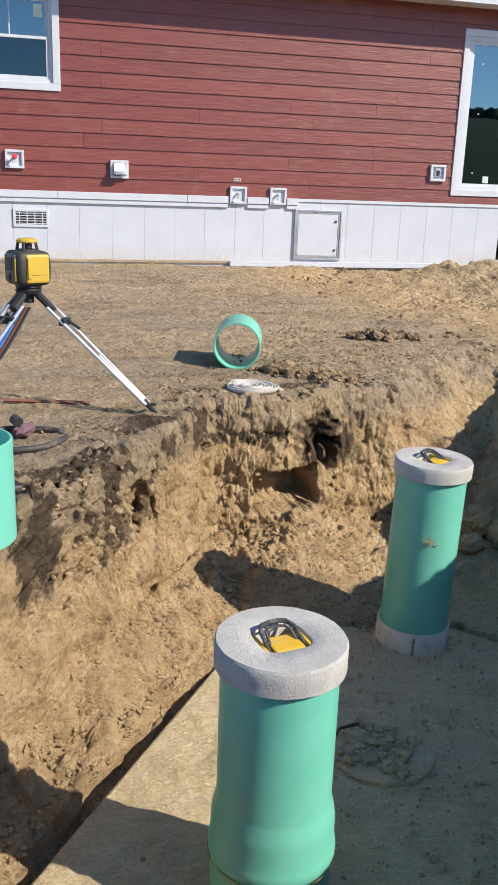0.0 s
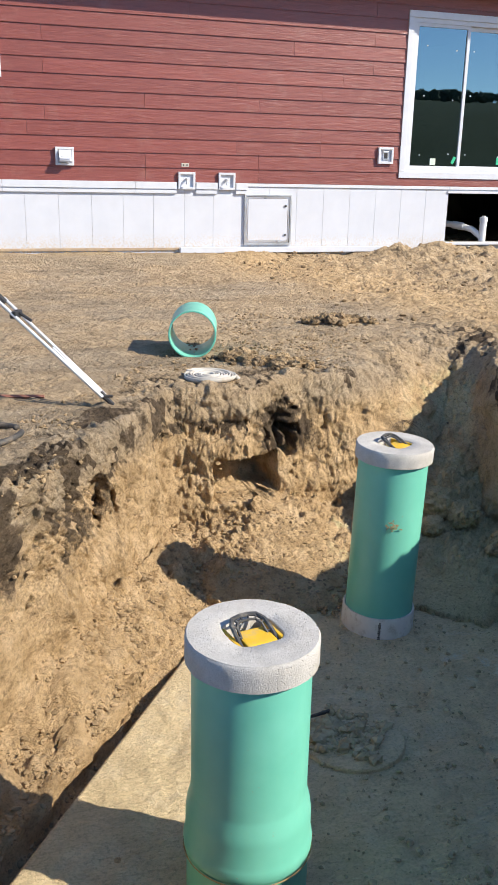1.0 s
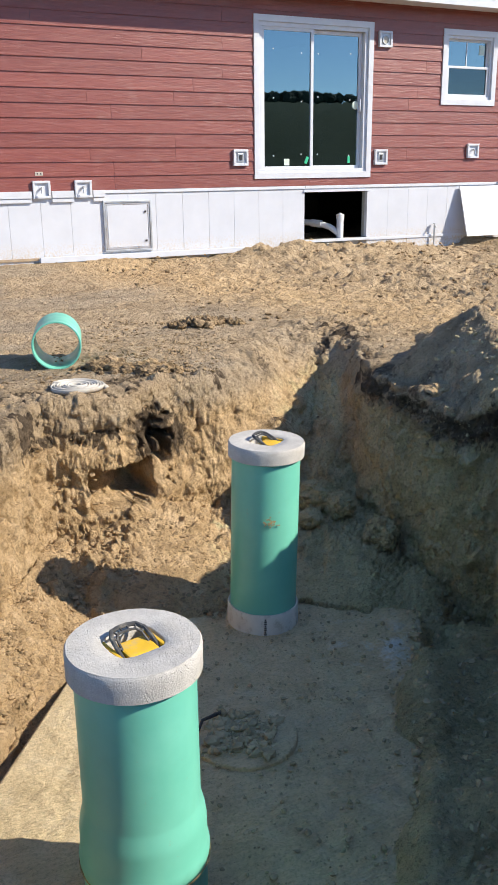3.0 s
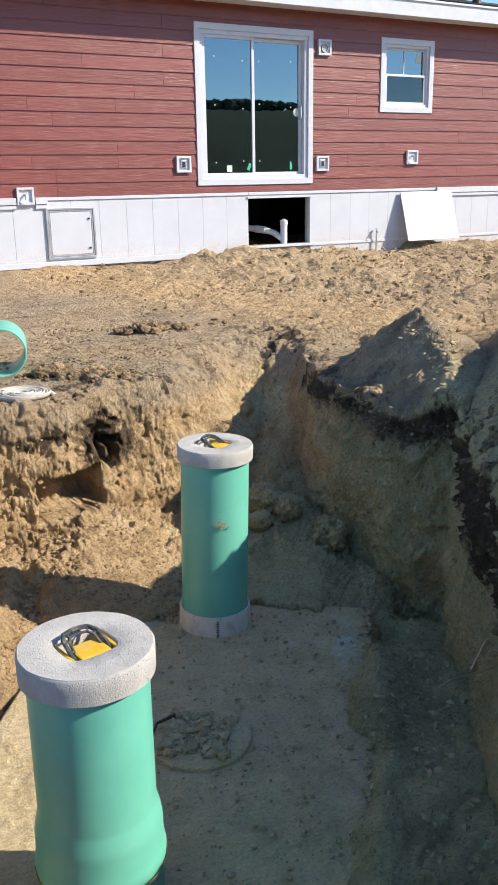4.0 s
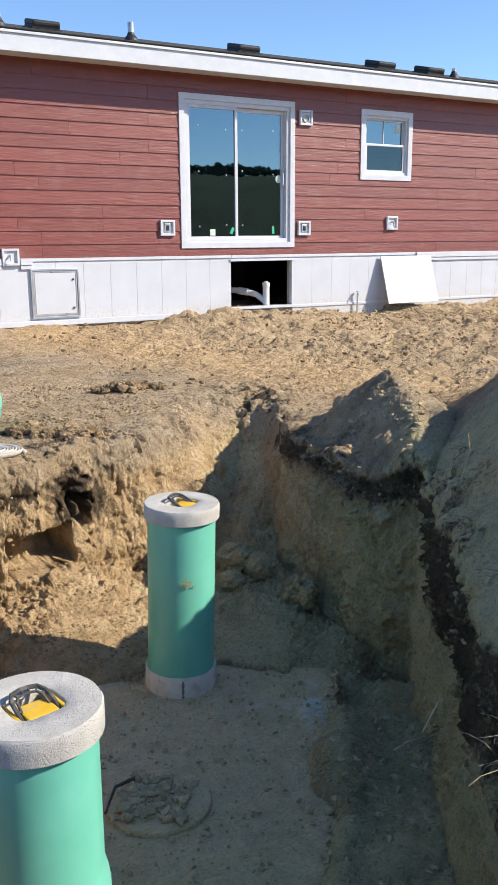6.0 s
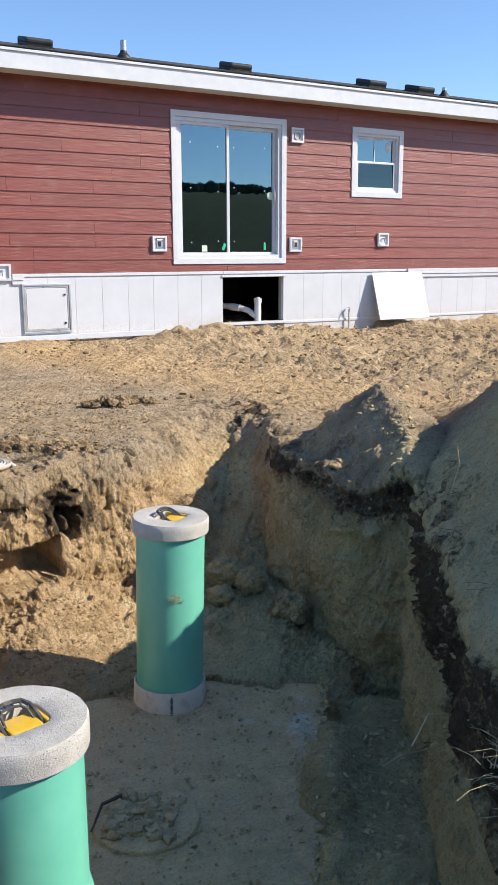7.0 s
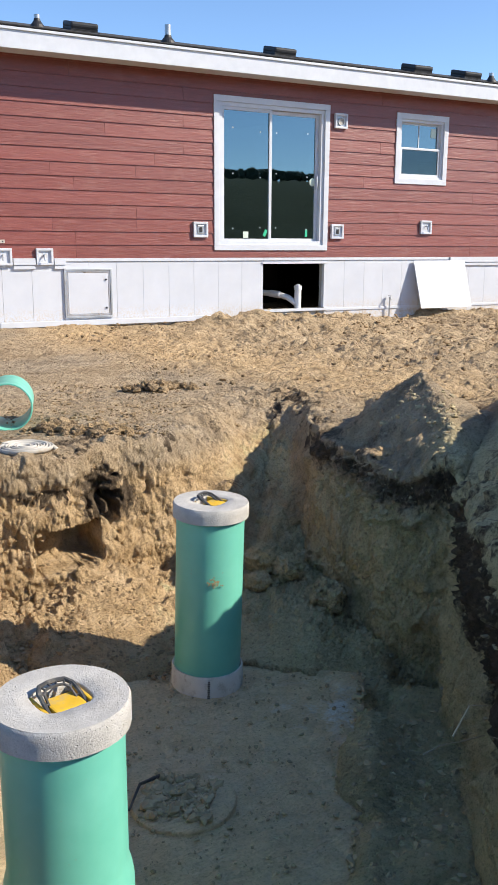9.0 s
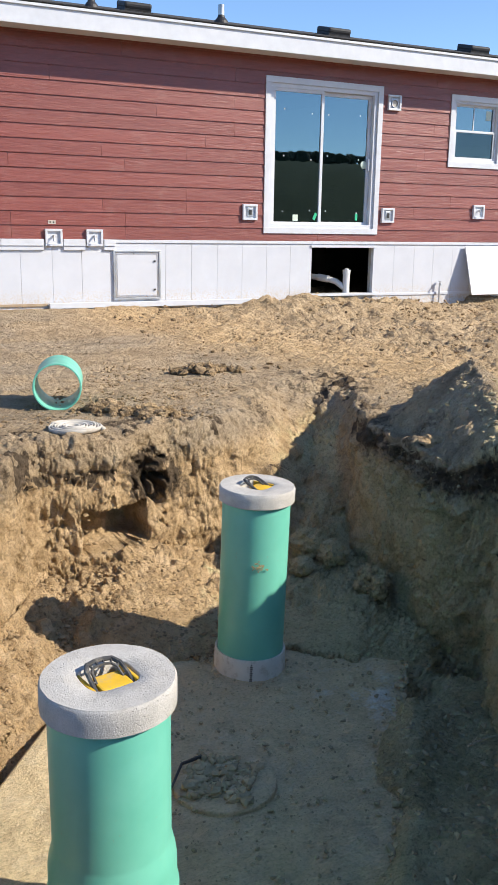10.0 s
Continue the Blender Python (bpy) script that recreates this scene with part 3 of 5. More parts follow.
        if ru > 0.2:
            q = np.maximum(np.hypot(u - hu, v - hv) / ru, np.abs(z - hz0) / rh) + 0.06 * vnoise(x * 7, y * 7, z * 7) + 0.10 * vnoise(x * 15, y * 15, z * 15)
        else:
            q = np.hypot(np.hypot(u - hu, v - hv) / ru, (z - hz0) / rh) + 0.5 * vnoise(x * 9, y * 9, z * 9) + 0.45 * vnoise(x * 23, y * 23, z * 23)
        hollow = hollow + deep * (1 - smooth(0.82 if ru > 0.2 else 0.55, 1.02, q)) * inpit
    # ridges pressed by crawler tracks in the loose earth
    tx, ty = x - 4.6, y + 1.75
    ty = ty + 0.30 * tx
    tr_w = np.exp(-((tx / 1.7) ** 4)) * (np.exp(-((ty / 0.26) ** 4)) + np.exp(-(((ty - 0.75) / 0.24) ** 4)))
    bars = smooth(-0.5, 0.5, np.sin((tx + 0.5 * np.abs(ty)) * 2 * math.pi / 0.24)) - 0.6
    off = off * (1 - 0.7 * np.clip(tr_w, 0, 1)) + near * 0.06 * bars * tr_w
    wild = smooth(10, 13, np.hypot(x + 3, y + 4)) * (1 - smooth(-9, -7, y)) + smooth(-2, 8, y) * 0.8
    off = off * (1 - 0.6 * smooth(0.02, 0.12, hollow) * smooth(-7.5, -7.6, u))
    pos = pos + nor * (off * near + smooth(16, 30, dist) * 0.25 * fbm(x * 0.25, y * 0.25, z * 0, 3))[..., None]
    into = np.where((v < 1.5)[..., None], np.array([0.75 * AU[0] - 0.66 * AV[0], 0.75 * AU[1] - 0.66 * AV[1], 0]), np.array([AV[0], AV[1], 0]))
    pos = pos + into * hollow[..., None]
    slabby = smooth(-11.7, -11.6, u) * smooth(0.56, 0.64, v) * smooth(-8.08, -8.2, u) * (1 - smooth(2.30, 2.37, v))
    pos[..., 2] = np.where((slabby > 0.3) & (z < SLAB_Z + 0.004), np.minimum(pos[..., 2], SLAB_Z - 0.02), pos[..., 2])
    na = len(ang)
    idx = np.arange(na * per).reshape(na, per)
    nxt = np.roll(idx, -1, 0)
    quads = np.stack([idx[:, :-1], idx[:, 1:], nxt[:, 1:], nxt[:, :-1]], -1).reshape(-1, 4)
    centre = na * per
    tris = np.stack([np.full(na, centre), idx[:, 0], nxt[:, 0]], -1)
    co = np.concatenate([pos.reshape(-1, 3), [[cx, cy, pos[:, 0, 2].mean()]]])
    me = bpy.data.meshes.new("ground")
    me.vertices.add(len(co))
    me.vertices.foreach_set("co", co.astype(np.float32).ravel())
    me.loops.add(quads.size + tris.size)
    me.loops.foreach_set("vertex_index", np.concatenate([quads.ravel(), tris.ravel()]).astype(np.int32))
    me.polygons.add(len(quads) + len(tris))
    me.polygons.foreach_set("loop_start", np.concatenate([np.arange(len(quads)) * 4, quads.size + np.arange(len(tris)) * 3]).astype(np.int32))
    me.update(calc_edges=True)
    ragged = fbm(x * 6, y * 6, z * 3.5, 5, 0.65)
    right_bank = smooth(1.7, 2.2, v)
    band = smooth(0.02, 0.07, below) * (1 - smooth(0.02, 0.05 + 0.22 * right_bank, below + 0.10 * right_bank - 0.16 * (1 - right_bank) - np.interp(u, [-10, -9.4, -8.6, -8.15, -7.95, -7.6, -7.2, -6.8], [0.50, 0.46, 0.40, 0.34, 0.19, 0.11, 0.05, 0.02]) * right_bank + (0.16 - 0.08 * right_bank) * ragged)) * np.maximum(smooth(0.2, 0.5, inpit), right_bank)
    blot = smooth(0.05, 0.22, fbm(x * 1.7, y * 1.7, z * 1.7, 3) + 0.35 * ragged)
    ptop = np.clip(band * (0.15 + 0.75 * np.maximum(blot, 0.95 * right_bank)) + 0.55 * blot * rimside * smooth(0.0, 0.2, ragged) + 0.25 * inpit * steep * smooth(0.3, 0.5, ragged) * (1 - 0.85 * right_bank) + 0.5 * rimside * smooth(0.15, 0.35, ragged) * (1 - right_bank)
                   # bank hollow: dark topsoil, with the shade of its recess painted in too
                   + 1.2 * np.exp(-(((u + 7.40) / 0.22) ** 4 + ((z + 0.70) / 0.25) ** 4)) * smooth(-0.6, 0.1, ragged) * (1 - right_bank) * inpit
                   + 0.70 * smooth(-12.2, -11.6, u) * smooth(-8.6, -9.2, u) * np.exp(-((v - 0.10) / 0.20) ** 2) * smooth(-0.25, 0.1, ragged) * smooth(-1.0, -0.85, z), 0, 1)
    masks = {"topsoil_shade": ptop, "packed": np.clip(left_yard * (0.62 + 0.38 * smooth(-0.4, 0.3, fbm(x * 0.9, y * 1.6, z, 4))) + 0.55 * churn, 0, 1),
             # floor: where the paler shade colour lies, pit floor, right bank and heap
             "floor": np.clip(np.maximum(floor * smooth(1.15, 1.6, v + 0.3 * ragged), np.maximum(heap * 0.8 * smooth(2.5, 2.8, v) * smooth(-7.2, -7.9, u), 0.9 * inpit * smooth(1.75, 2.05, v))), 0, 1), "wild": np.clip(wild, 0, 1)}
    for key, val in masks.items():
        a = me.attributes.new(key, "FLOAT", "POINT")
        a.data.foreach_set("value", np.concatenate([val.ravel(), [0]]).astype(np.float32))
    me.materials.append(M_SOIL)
    return tagged(new("ground", me), "bare tan earth yard with a dug pit and slumped spoil", "ground", kind="structure")


RAYS = (1400, 110, 830)
ground = build_ground()


# ---- the buried tank ----
def on_uv(u, v, z, turn=0.0):
    x, y = xy(u, v)
    return pose(x, y, z, 0, 0, math.degrees(math.atan2(AU[1], AU[0])) + turn)


def build_tank():
    tank = thing("septic_tank", "dusty concrete tank top with a round hatch in the pit", "tank", on_uv(-8.13, 1.48, SLAB_Z))
    bm = bmesh.new()
    bmesh.ops.create_grid(bm, x_segments=260, y_segments=130, size=0.5)
    for w in bm.verts:
        w.co.x, w.co.y = w.co.x * 3.5 - 1.75, w.co.y * 1.72
        edge = min(0.86 - abs(w.co.y), -w.co.x)
        n = noise.noise(w.co * 2.6) * 0.012 + noise.noise(w.co * 9) * 0.012 + noise.noise(w.co * 24) * 0.008 + abs(noise.noise(w.co * 47)) * 0.006
        w.co.z = n * min(1, max(0.0, edge) * 12) - 0.010
    rim = [e for e in bm.edges if e.is_boundary]
    down = bmesh.ops.extrude_edge_only(bm, edges=rim)["geom"]
    for w in down:
        if isinstance(w, bmesh.types.BMVert):
            w.co.z = -0.16
    bm.transform(tank.matrix_basis)
    part("tank_top", bm, M_TANK, tank, smooth=True)
    hatch = lathe([(0, 0.002), (0.14, 0.003), (0.225, 0.001), (0.230, -0.004), (0.233, -0.024)], 56, tank.matrix_basis @ pose(-1.31, -0.09, 0.010))
    part("hatch_cover", hatch, M_TANK, tank)


build_tank()


def lid_ring(r, hole_w, hole_l, z0, z1):
    """A round slab with a rounded rectangular hand hole."""
    b = bmesh.new()
    n = 96
    chamfer = 0.006

    def hole(a):
        c, s = math.cos(a), math.sin(a)
        p = 4.0
        k = (abs(c / hole_w) ** p + abs(s / hole_l) ** p) ** (-1 / p)
        return k
    loops = []
    for kind, z in (("h", z1 - 0.075), ("h", z1 - 0.004), ("h2", z1), ("m", z1), ("o2", z1), ("o1", z1 - chamfer), ("o", z1 - chamfer * 1.8), ("o", (z0 + z1) / 2), ("o", z0 + 0.004), ("o2", z0)):
        ring = []
        for i in range(n):
            a = 2 * math.pi * i / n
            h = hole(a)
            wob = 0.002 * noise.noise((math.cos(a) * 4, math.sin(a) * 4, 1)) + 0.0010 * noise.noise((math.cos(a) * 20, math.sin(a) * 20, z * 50))
            rr = {"h": h, "h2": h + 0.004, "m": (h + r) / 2, "o2": r - chamfer, "o1": r - 0.003, "o": r}[kind] + wob
            zz = z + (0.0015 * noise.noise((rr * math.cos(a) * 30, rr * math.sin(a) * 30, 2)) if kind == "m" else 0)
            ring.append(b.verts.new((rr * math.cos(a), rr * math.sin(a), zz)))
        loops.append(ring)
    for p, q in zip(loops, loops[1:]):
        for i in range(n):
            b.faces.new((p[i], p[(i + 1) % n], q[(i + 1) % n], q[i]))
    b.faces.new(loops[-1])
    bmesh.ops.recalc_face_normals(b, faces=b.faces[:])
    return b


PIPE_R, LID_R = 0.194, 0.2155
SLIM = 0.937          # the far riser is a little narrower


def build_lid(u, v, top, thick, turn, folded, wide=1.0, lean=0.0):
    m = on_uv(u, v, top) @ pose(0, 0, 0, lean) @ pose(0, 0, 0, 0, 0, turn) @ Matrix.Diagonal((wide, wide, 1, 1))
    lid = thing("concrete_lid", "rough pale concrete lid with a recessed yellow handle pan", "lid", m, "lids of the risers")
    b = lid_ring(LID_R, 0.086, 0.080, -thick, 0)
    b.transform(m)
    slab = part("lid_slab", b, M_LID, lid, smooth=True)
    slab.data.set_sharp_from_angle(angle=radians(50))
    m = m @ Matrix.Diagonal((1.2, 1.08, 0.85, 1.0))
    pan = box(-0.070, 0.070, -0.072, 0.072, -0.074, -0.066, 0.002, m=m)
    box(-0.042, 0.046, -0.062, 0.026, -0.066, -0.010, 0.006, pan, m)
    box(-0.066, -0.056, -0.062, 0.062, -0.07, -0.010, 0.003, pan, m)
    box(0.056, 0.066, -0.062, 0.062, -0.07, -0.006, 0.003, pan, m)
    part("handle_pan", pan, M_YELLOW, lid, "yellow plastic pan")
    # a ribbed dark bail that stands over the pan
    rise = 0.030 if folded else 0.024
    pts = [(0.052, -0.052, -0.03), (0.052, -0.01, -0.002), (0.049, 0.03, rise * 0.7), (0.036, 0.056, rise), (0.012, 0.062, rise + 0.002), (-0.012, 0.062, rise + 0.002),
           (-0.036, 0.056, rise), (-0.049, 0.03, rise * 0.7), (-0.052, -0.01, -0.002), (-0.052, -0.052, -0.03)]
    outer = part("handle", tube([m @ Vector(p) for p in pts], 0.0078, 6), M_GREYPL, lid, "dark grey ribbed plastic handle")
    inner = [(p[0] * 0.74, p[1] * 0.72 - 0.002, p[2] - 0.008) for p in pts]
    part("inner_bail", tube([m @ Vector(p) for p in inner], 0.0048, 6), M_GREYPL, outer)
    for p, q in zip(pts[1:-1], inner[1:-1]):
        part("rib", tube([m @ Vector(p), m @ Vector(q)], 0.0036, 5), M_GREYPL, outer)


def build_riser(u, v, z0, z1, bell, collar, wide=1.0, lean=0.0):
    m = on_uv(u, v, z0) @ pose(0, 0, 0, lean) @ Matrix.Diagonal((wide, wide, 1, 1))
    riser = thing("riser_pipe", "upright green plastic riser pipe on the tank" + (" with belled joint" if bell else " in pale collar"), "pipe", m, "risers of the tank")
    h, r, w = z1 - z0, PIPE_R, 0.012
    if bell:
        prof = [(r, h), (r, 0.435), (r + 0.002, 0.42), (r + 0.013, 0.375), (r + 0.017, 0.345), (r + 0.018, 0.27), (r + 0.022, 0.255), (r + 0.025, 0.238), (r + 0.024, 0.215), (r + 0.018, 0.203),
                (r + 0.014, 0.195), (r + 0.014, 0.0), (r - w, 0.0), (r - w, h)]
    else:
        prof = [(r, h), (r, 0.06), (r - 0.002, 0.0), (r - w, 0.0), (r - w, h)]
    part("pipe", lathe(prof, 128, m, closed=True), M_PVC, riser, smooth=False)
    if collar:
        part("collar", lathe([(r + 0.003, 0.135), (r + 0.012, 0.136), (r + 0.016, 0.128), (r + 0.018, -0.005), (r + 0.003, -0.005)], 96, m, closed=True, wobble=0.0015), M_WHITE_PVC, riser, "pale dirty plastic collar with faint print")
        skirt = lathe([(r + 0.016, 0.022), (r + 0.03, 0.012), (r + 0.055, 0.003), (r + 0.075, -0.012)], 64, m, wobble=0.014)
        part("mortar_bed", skirt, M_TANK, riser)
        face = math.atan2(-0.9, -0.43) - math.atan2(AU[1], AU[0])
        for k in range(9):
            a = face + 0.04
            hgt = 0.115 - k * 0.012
            mm = m @ pose(0, 0, 0, 0, 0, math.degrees(a)) @ pose(r + 0.0175, 0, hgt)
            ln = 0.016 if k % 3 else 0.010
            part("print_mark", box(0, 0.002, -ln / 2, ln / 2, -0.004, 0.003, m=mm), M_INK, riser)
    if bell:
        part("joint_seal", lathe([(r + 0.0255, 0.207), (r + 0.0265, 0.201), (r + 0.020, 0.195)], 96, m), M_RUST, riser)
    for f in riser.children:
        if f.name.startswith(("pipe", "collar", "mortar")):
            f.data.shade_smooth()
            f.data.set_sharp_from_angle(angle=radians(40))
    return riser


build_riser(-10.385, 1.40, SLAB_Z, -0.58, True, False)
build_lid(-10.385, 1.40, -0.52, 0.092, -43, False)
build_riser(-8.36, 1.470, SLAB_Z - 0.025, -0.55, False, True, SLIM, 1.5)
build_lid(-8.36, 1.498, -0.482, 0.080, -20, True, SLIM, 1.5)
rust = thing("rust_smear", "small rusty mud smear on the green riser pipe", "stain", on_uv(-8.36, 1.478, SLAB_Z))
bm = bmesh.new()
for k in range(40):
    a = math.atan2(-4.1, -1.5) + random.gauss(0.05, 0.11)
    zz = -0.875 + random.gauss(0, 0.012)
    cx0, cy0 = xy(-8.36, 1.478)
    s = random.uniform(0.001, 0.004)
    join(bm, box(-0.001, 0.001, -s, s, -s, s, m=pose(cx0, cy0, zz) @ pose(0, 0, 0, 0, 0, math.degrees(a)) @ pose(PIPE_R + 0.0008, 0, 0, random.uniform(0, 90))))
part("smear", bm, M_RUST, rust)


# ---- the house ----
OPEN = {"door": (0.08, 1.86, 0.80, 2.79), "window_small": (3.27, 4.16, 1.87, 2.78), "window_left": (-6.30, -5.34, 1.88, 2.86), "crawl": (0.82, 1.92, -0.13, 0.56)}
HX0, HX1, HY1 = -9.5, 10.5, 8.2


def cut(rects, hole):
    out = []
    hx0, hx1, hz0, hz1 = hole
    for x0, x1, z0, z1 in rects:
        if hx1 <= x0 or hx0 >= x1 or hz1 <= z0 or hz0 >= z1:
            out.append((x0, x1, z0, z1))
            continue
        a, b = max(x0, hx0), min(x1, hx1)
        if x0 < hx0:
            out.append((x0, hx0, z0, z1))
        if x1 > hx1:
            out.append((hx1, x1, z0, z1))
        if z0 < hz0:
            out.append((a, b, z0, hz0))
        if z1 > hz1:
            out.append((a, b, hz1, z1))
    return out


rects = [(HX0, HX1, -0.6, 3.24)]
for o in OPEN.values():
    rects = cut(rects, o)
bm = bmesh.new()
for x0, x1, z0, z1 in rects:
    box(x0, x1, 0.0, 0.14, z0, z1, bm=bm)
wall_front = tagged(part("wall_front", bm, M_INNER), "red lap-sided house front over white skirting", "wall", kind="structure")
for nm, b in (("wall_back", box(HX0, HX1, HY1, HY1 + 0.14, -0.6, 3.24)), ("wall_side", box(HX0, HX0 + 0.14, 0.142, HY1 - 0.002, -0.6, 3.24)),
              ("wall_end", box(HX1 - 0.14, HX1, 0.142, HY1 - 0.002, -0.6, 3.24)), ("wall_inner", box(2.6, 2.72, 0.142, HY1 - 0.002, 0.66, 3.0))):
    tagged(part(nm, b, M_INNER), "plain house wall", "wall", kind="structure")
tagged(part("floor", box(HX0 + 0.145, HX1 - 0.145, 0.145, HY1 - 0.005, 0.60, 0.655), M_INNER), "plain house floor", "floor", kind="structure")
tagged(part("ceiling", box(HX0 + 0.145, HX1 - 0.145, 0.145, HY1 - 0.005, 3.02, 3.06), M_INNER), "plain ceiling", "ceiling", kind="structure")
# near-black sheet added to close the view through the crawl opening
tagged(part("crawl_space_lining", box(0.2, 2.6, 2.6, 2.7, -0.6, 0.59), M_CRAWL), "dark sheet added behind the crawl opening", "wall", kind="structure")

# roof
pitch = 0.235
bm = bmesh.new()
ye, ze, yr = -0.44, 3.335, 4.2
zr = ze + pitch * (yr - ye)
for y0, z0, y1, z1 in ((ye, ze, yr, zr), (HY1 + 0.6, ze, yr, zr)):
    vs = [bm.verts.new(p) for p in ((HX0 - 0.4, y0, z0), (HX1 + 0.4, y0, z0), (HX1 + 0.4, y1, z1), (HX0 - 0.4, y1, z1))]
    bm.faces.new(vs)
bmesh.ops.recalc_face_normals(bm, faces=bm.faces[:])
ext = bmesh.ops.extrude_face_region(bm, geom=bm.faces[:])["geom"]
for e in ext:
    if isinstance(e, bmesh.types.BMVert):
        e.co.z += 0.022
bmesh.ops.recalc_face_normals(bm, faces=bm.faces[:])
roof = tagged(part("roof", bm, M_SHINGLE), "low dark shingle roof", "roof", kind="structure")
n_tab = 60
for row in range(1):
    for k in range(n_tab):
        x0 = HX0 - 0.4 + k * (HX1 - HX0 + 0.8) / n_tab
        part("shingle", box(x0 + 0.003, x0 + (HX1 - HX0 + 0.8) / n_tab - 0.003, ye - 0.012, ye + 0.14, 0.024, 0.030 + 0.004 * random.random(),
             m=Matrix.Translation((0, ye, ze)) @ Matrix.Rotation(math.atan(pitch), 4, "X") @ Matrix.Translation((0, -ye, 0))), M_SHINGLE, roof)
tagged(part("fascia", box(HX0 - 0.4, HX1 + 0.4, -0.43, -0.405, 3.105, 3.325, 0.003), M_TRIM), "white fascia board under the roof edge", "fascia", kind="structure")
tagged(part("soffit", box(HX0 - 0.4, HX1 + 0.4, -0.403, -0.025, 3.125, 3.14), M_TRIM), "white soffit", "soffit", kind="structure")
tagged(part("drip_edge", box(HX0 - 0.4, HX1 + 0.4, -0.452, -0.432, 3.31, 3.34, 0.002), M_TRIM), "thin white drip edge", "trim", kind="structure")


def roof_z(y):
    return ze + pitch * (y - ye) + 0.022


def build_roof_vent(x, y):
    t = thing("roof_vent", "low black plastic box vent on the shingle roof", "vent", pose(x, y, roof_z(y)), "vents on the roof")
    m = pose(x, y, roof_z(y) + 0.01, math.degrees(math.atan(pitch)))
    part("base", box(-0.21, 0.21, -0.22, 0.22, 0, 0.012, 0.004, m=m), M_BLACK, t)
    b = box(-0.19, 0.19, -0.19, 0.19, 0.012, 0.045, 0.006, m=m)
    part("throat", b, M_BLACK, t)
    part("hood", box(-0.195, 0.195, -0.20, 0.20, 0.030, 0.115, 0.03, m=m), M_BLACK, t)


def build_roof_pipe(x, y, h, r):
    t = thing("vent_pipe", "short grey pipe with a dark rubber boot on the roof", "pipe", pose(x, y, roof_z(y)), "pipes on the roof")
    m = pose(x, y, roof_z(y))
    part("boot", lathe([(r * 2.6, -0.02), (r * 2.2, 0.02), (r * 1.25, 0.07), (r * 1.05, 0.1)], 24, m), M_BLACK, t)
    part("stack", lathe([(r, -0.02), (r, h), (r * 0.85, h), (r * 0.85, 0)], 24, m), M_GALV, t)


for x, y in ((-1.55, 1.0), (1.65, 1.0), (4.35, 1.0), (5.45, 1.0), (-4.2, 1.0)):
    build_roof_vent(x, y)
build_roof_pipe(-0.23, 1.0, 0.24, 0.045)
build_roof_pipe(6.05, 1.0, 0.15, 0.04)
build_roof_pipe(-2.15, 1.0, 0.15, 0.04)

# doors and windows
def pane(x0, x1, z0, z1, y):
    return box(x0, x1, y, y + 0.006, z0, z1)


def build_patio_door():
    t = thing("door_1", "white sliding glass patio door, closed, with stickers on the panes", "door", pose(0.97, 0, 0.75), kind="structure")
    part("casing", ring_frame(0.0, 1.94, 0.75, 2.87, 0.082, -0.040, 0.0), M_TRIM, t)
    part("door_frame", ring_frame(0.082, 1.858, 0.83, 2.788, 0.055, -0.012, 0.13), M_TRIM, t)
    a = part("fixed_panel", ring_frame(0.135, 0.965, 0.872, 2.735, 0.045, 0.008, 0.05), M_TRIM, t)
    part("pane", pane(0.18, 0.92, 0.917, 2.69, 0.028), M_GLASS, a)
    s = part("sliding_panel", ring_frame(0.90, 1.80, 0.875, 2.73, 0.05, 0.058, 0.10), M_TRIM, t)
    part("pane", pane(0.95, 1.75, 0.925, 2.68, 0.078), M_GLASS, s)
    hb = tube([(1.772, 0.056, 1.66), (1.765, 0.025, 1.68), (1.765, 0.02, 1.76), (1.765, 0.025, 1.84), (1.772, 0.056, 1.86)], 0.012, 8)
    part("handle", hb, M_TRIM, s)
    part("mail_guard", lathe([(0, 0), (0.05, 0.0), (0.058, 0.004), (0.05, 0.009), (0, 0.01)], 24, pose(1.715, 0.076, 1.76, 90)), M_STICKER, s)
    for x, z in ((0.33, 2.46), (0.78, 2.42), (0.33, 1.83), (0.78, 1.79), (0.33, 1.06), (0.78, 1.08)):
        part("pad", lathe([(0, 0.006), (0.009, 0.005), (0.011, 0)], 10, pose(x, 0.028, z, 90)), M_TRIM, a)
    for x, z in ((1.08, 2.43), (1.62, 2.45), (1.08, 1.86), (1.62, 1.83), (1.08, 1.08), (1.62, 1.06)):
        part("pad", lathe([(0, 0.006), (0.009, 0.005), (0.011, 0)], 10, pose(x, 0.078, z, 90)), M_TRIM, s)
    part("sticker", box(0.50, 0.585, 0.022, 0.028, 0.93, 1.02), M_STICKER, a)
    part("tag", box(-0.022, 0.022, 0.022, 0.028, -0.05, 0.05, m=pose(0.87, 0, 1.0, 0, 25, 0)), M_TAG, a)
    part("tag", box(1.60, 1.64, 0.072, 0.078, 0.955, 1.05), M_TAG, s)


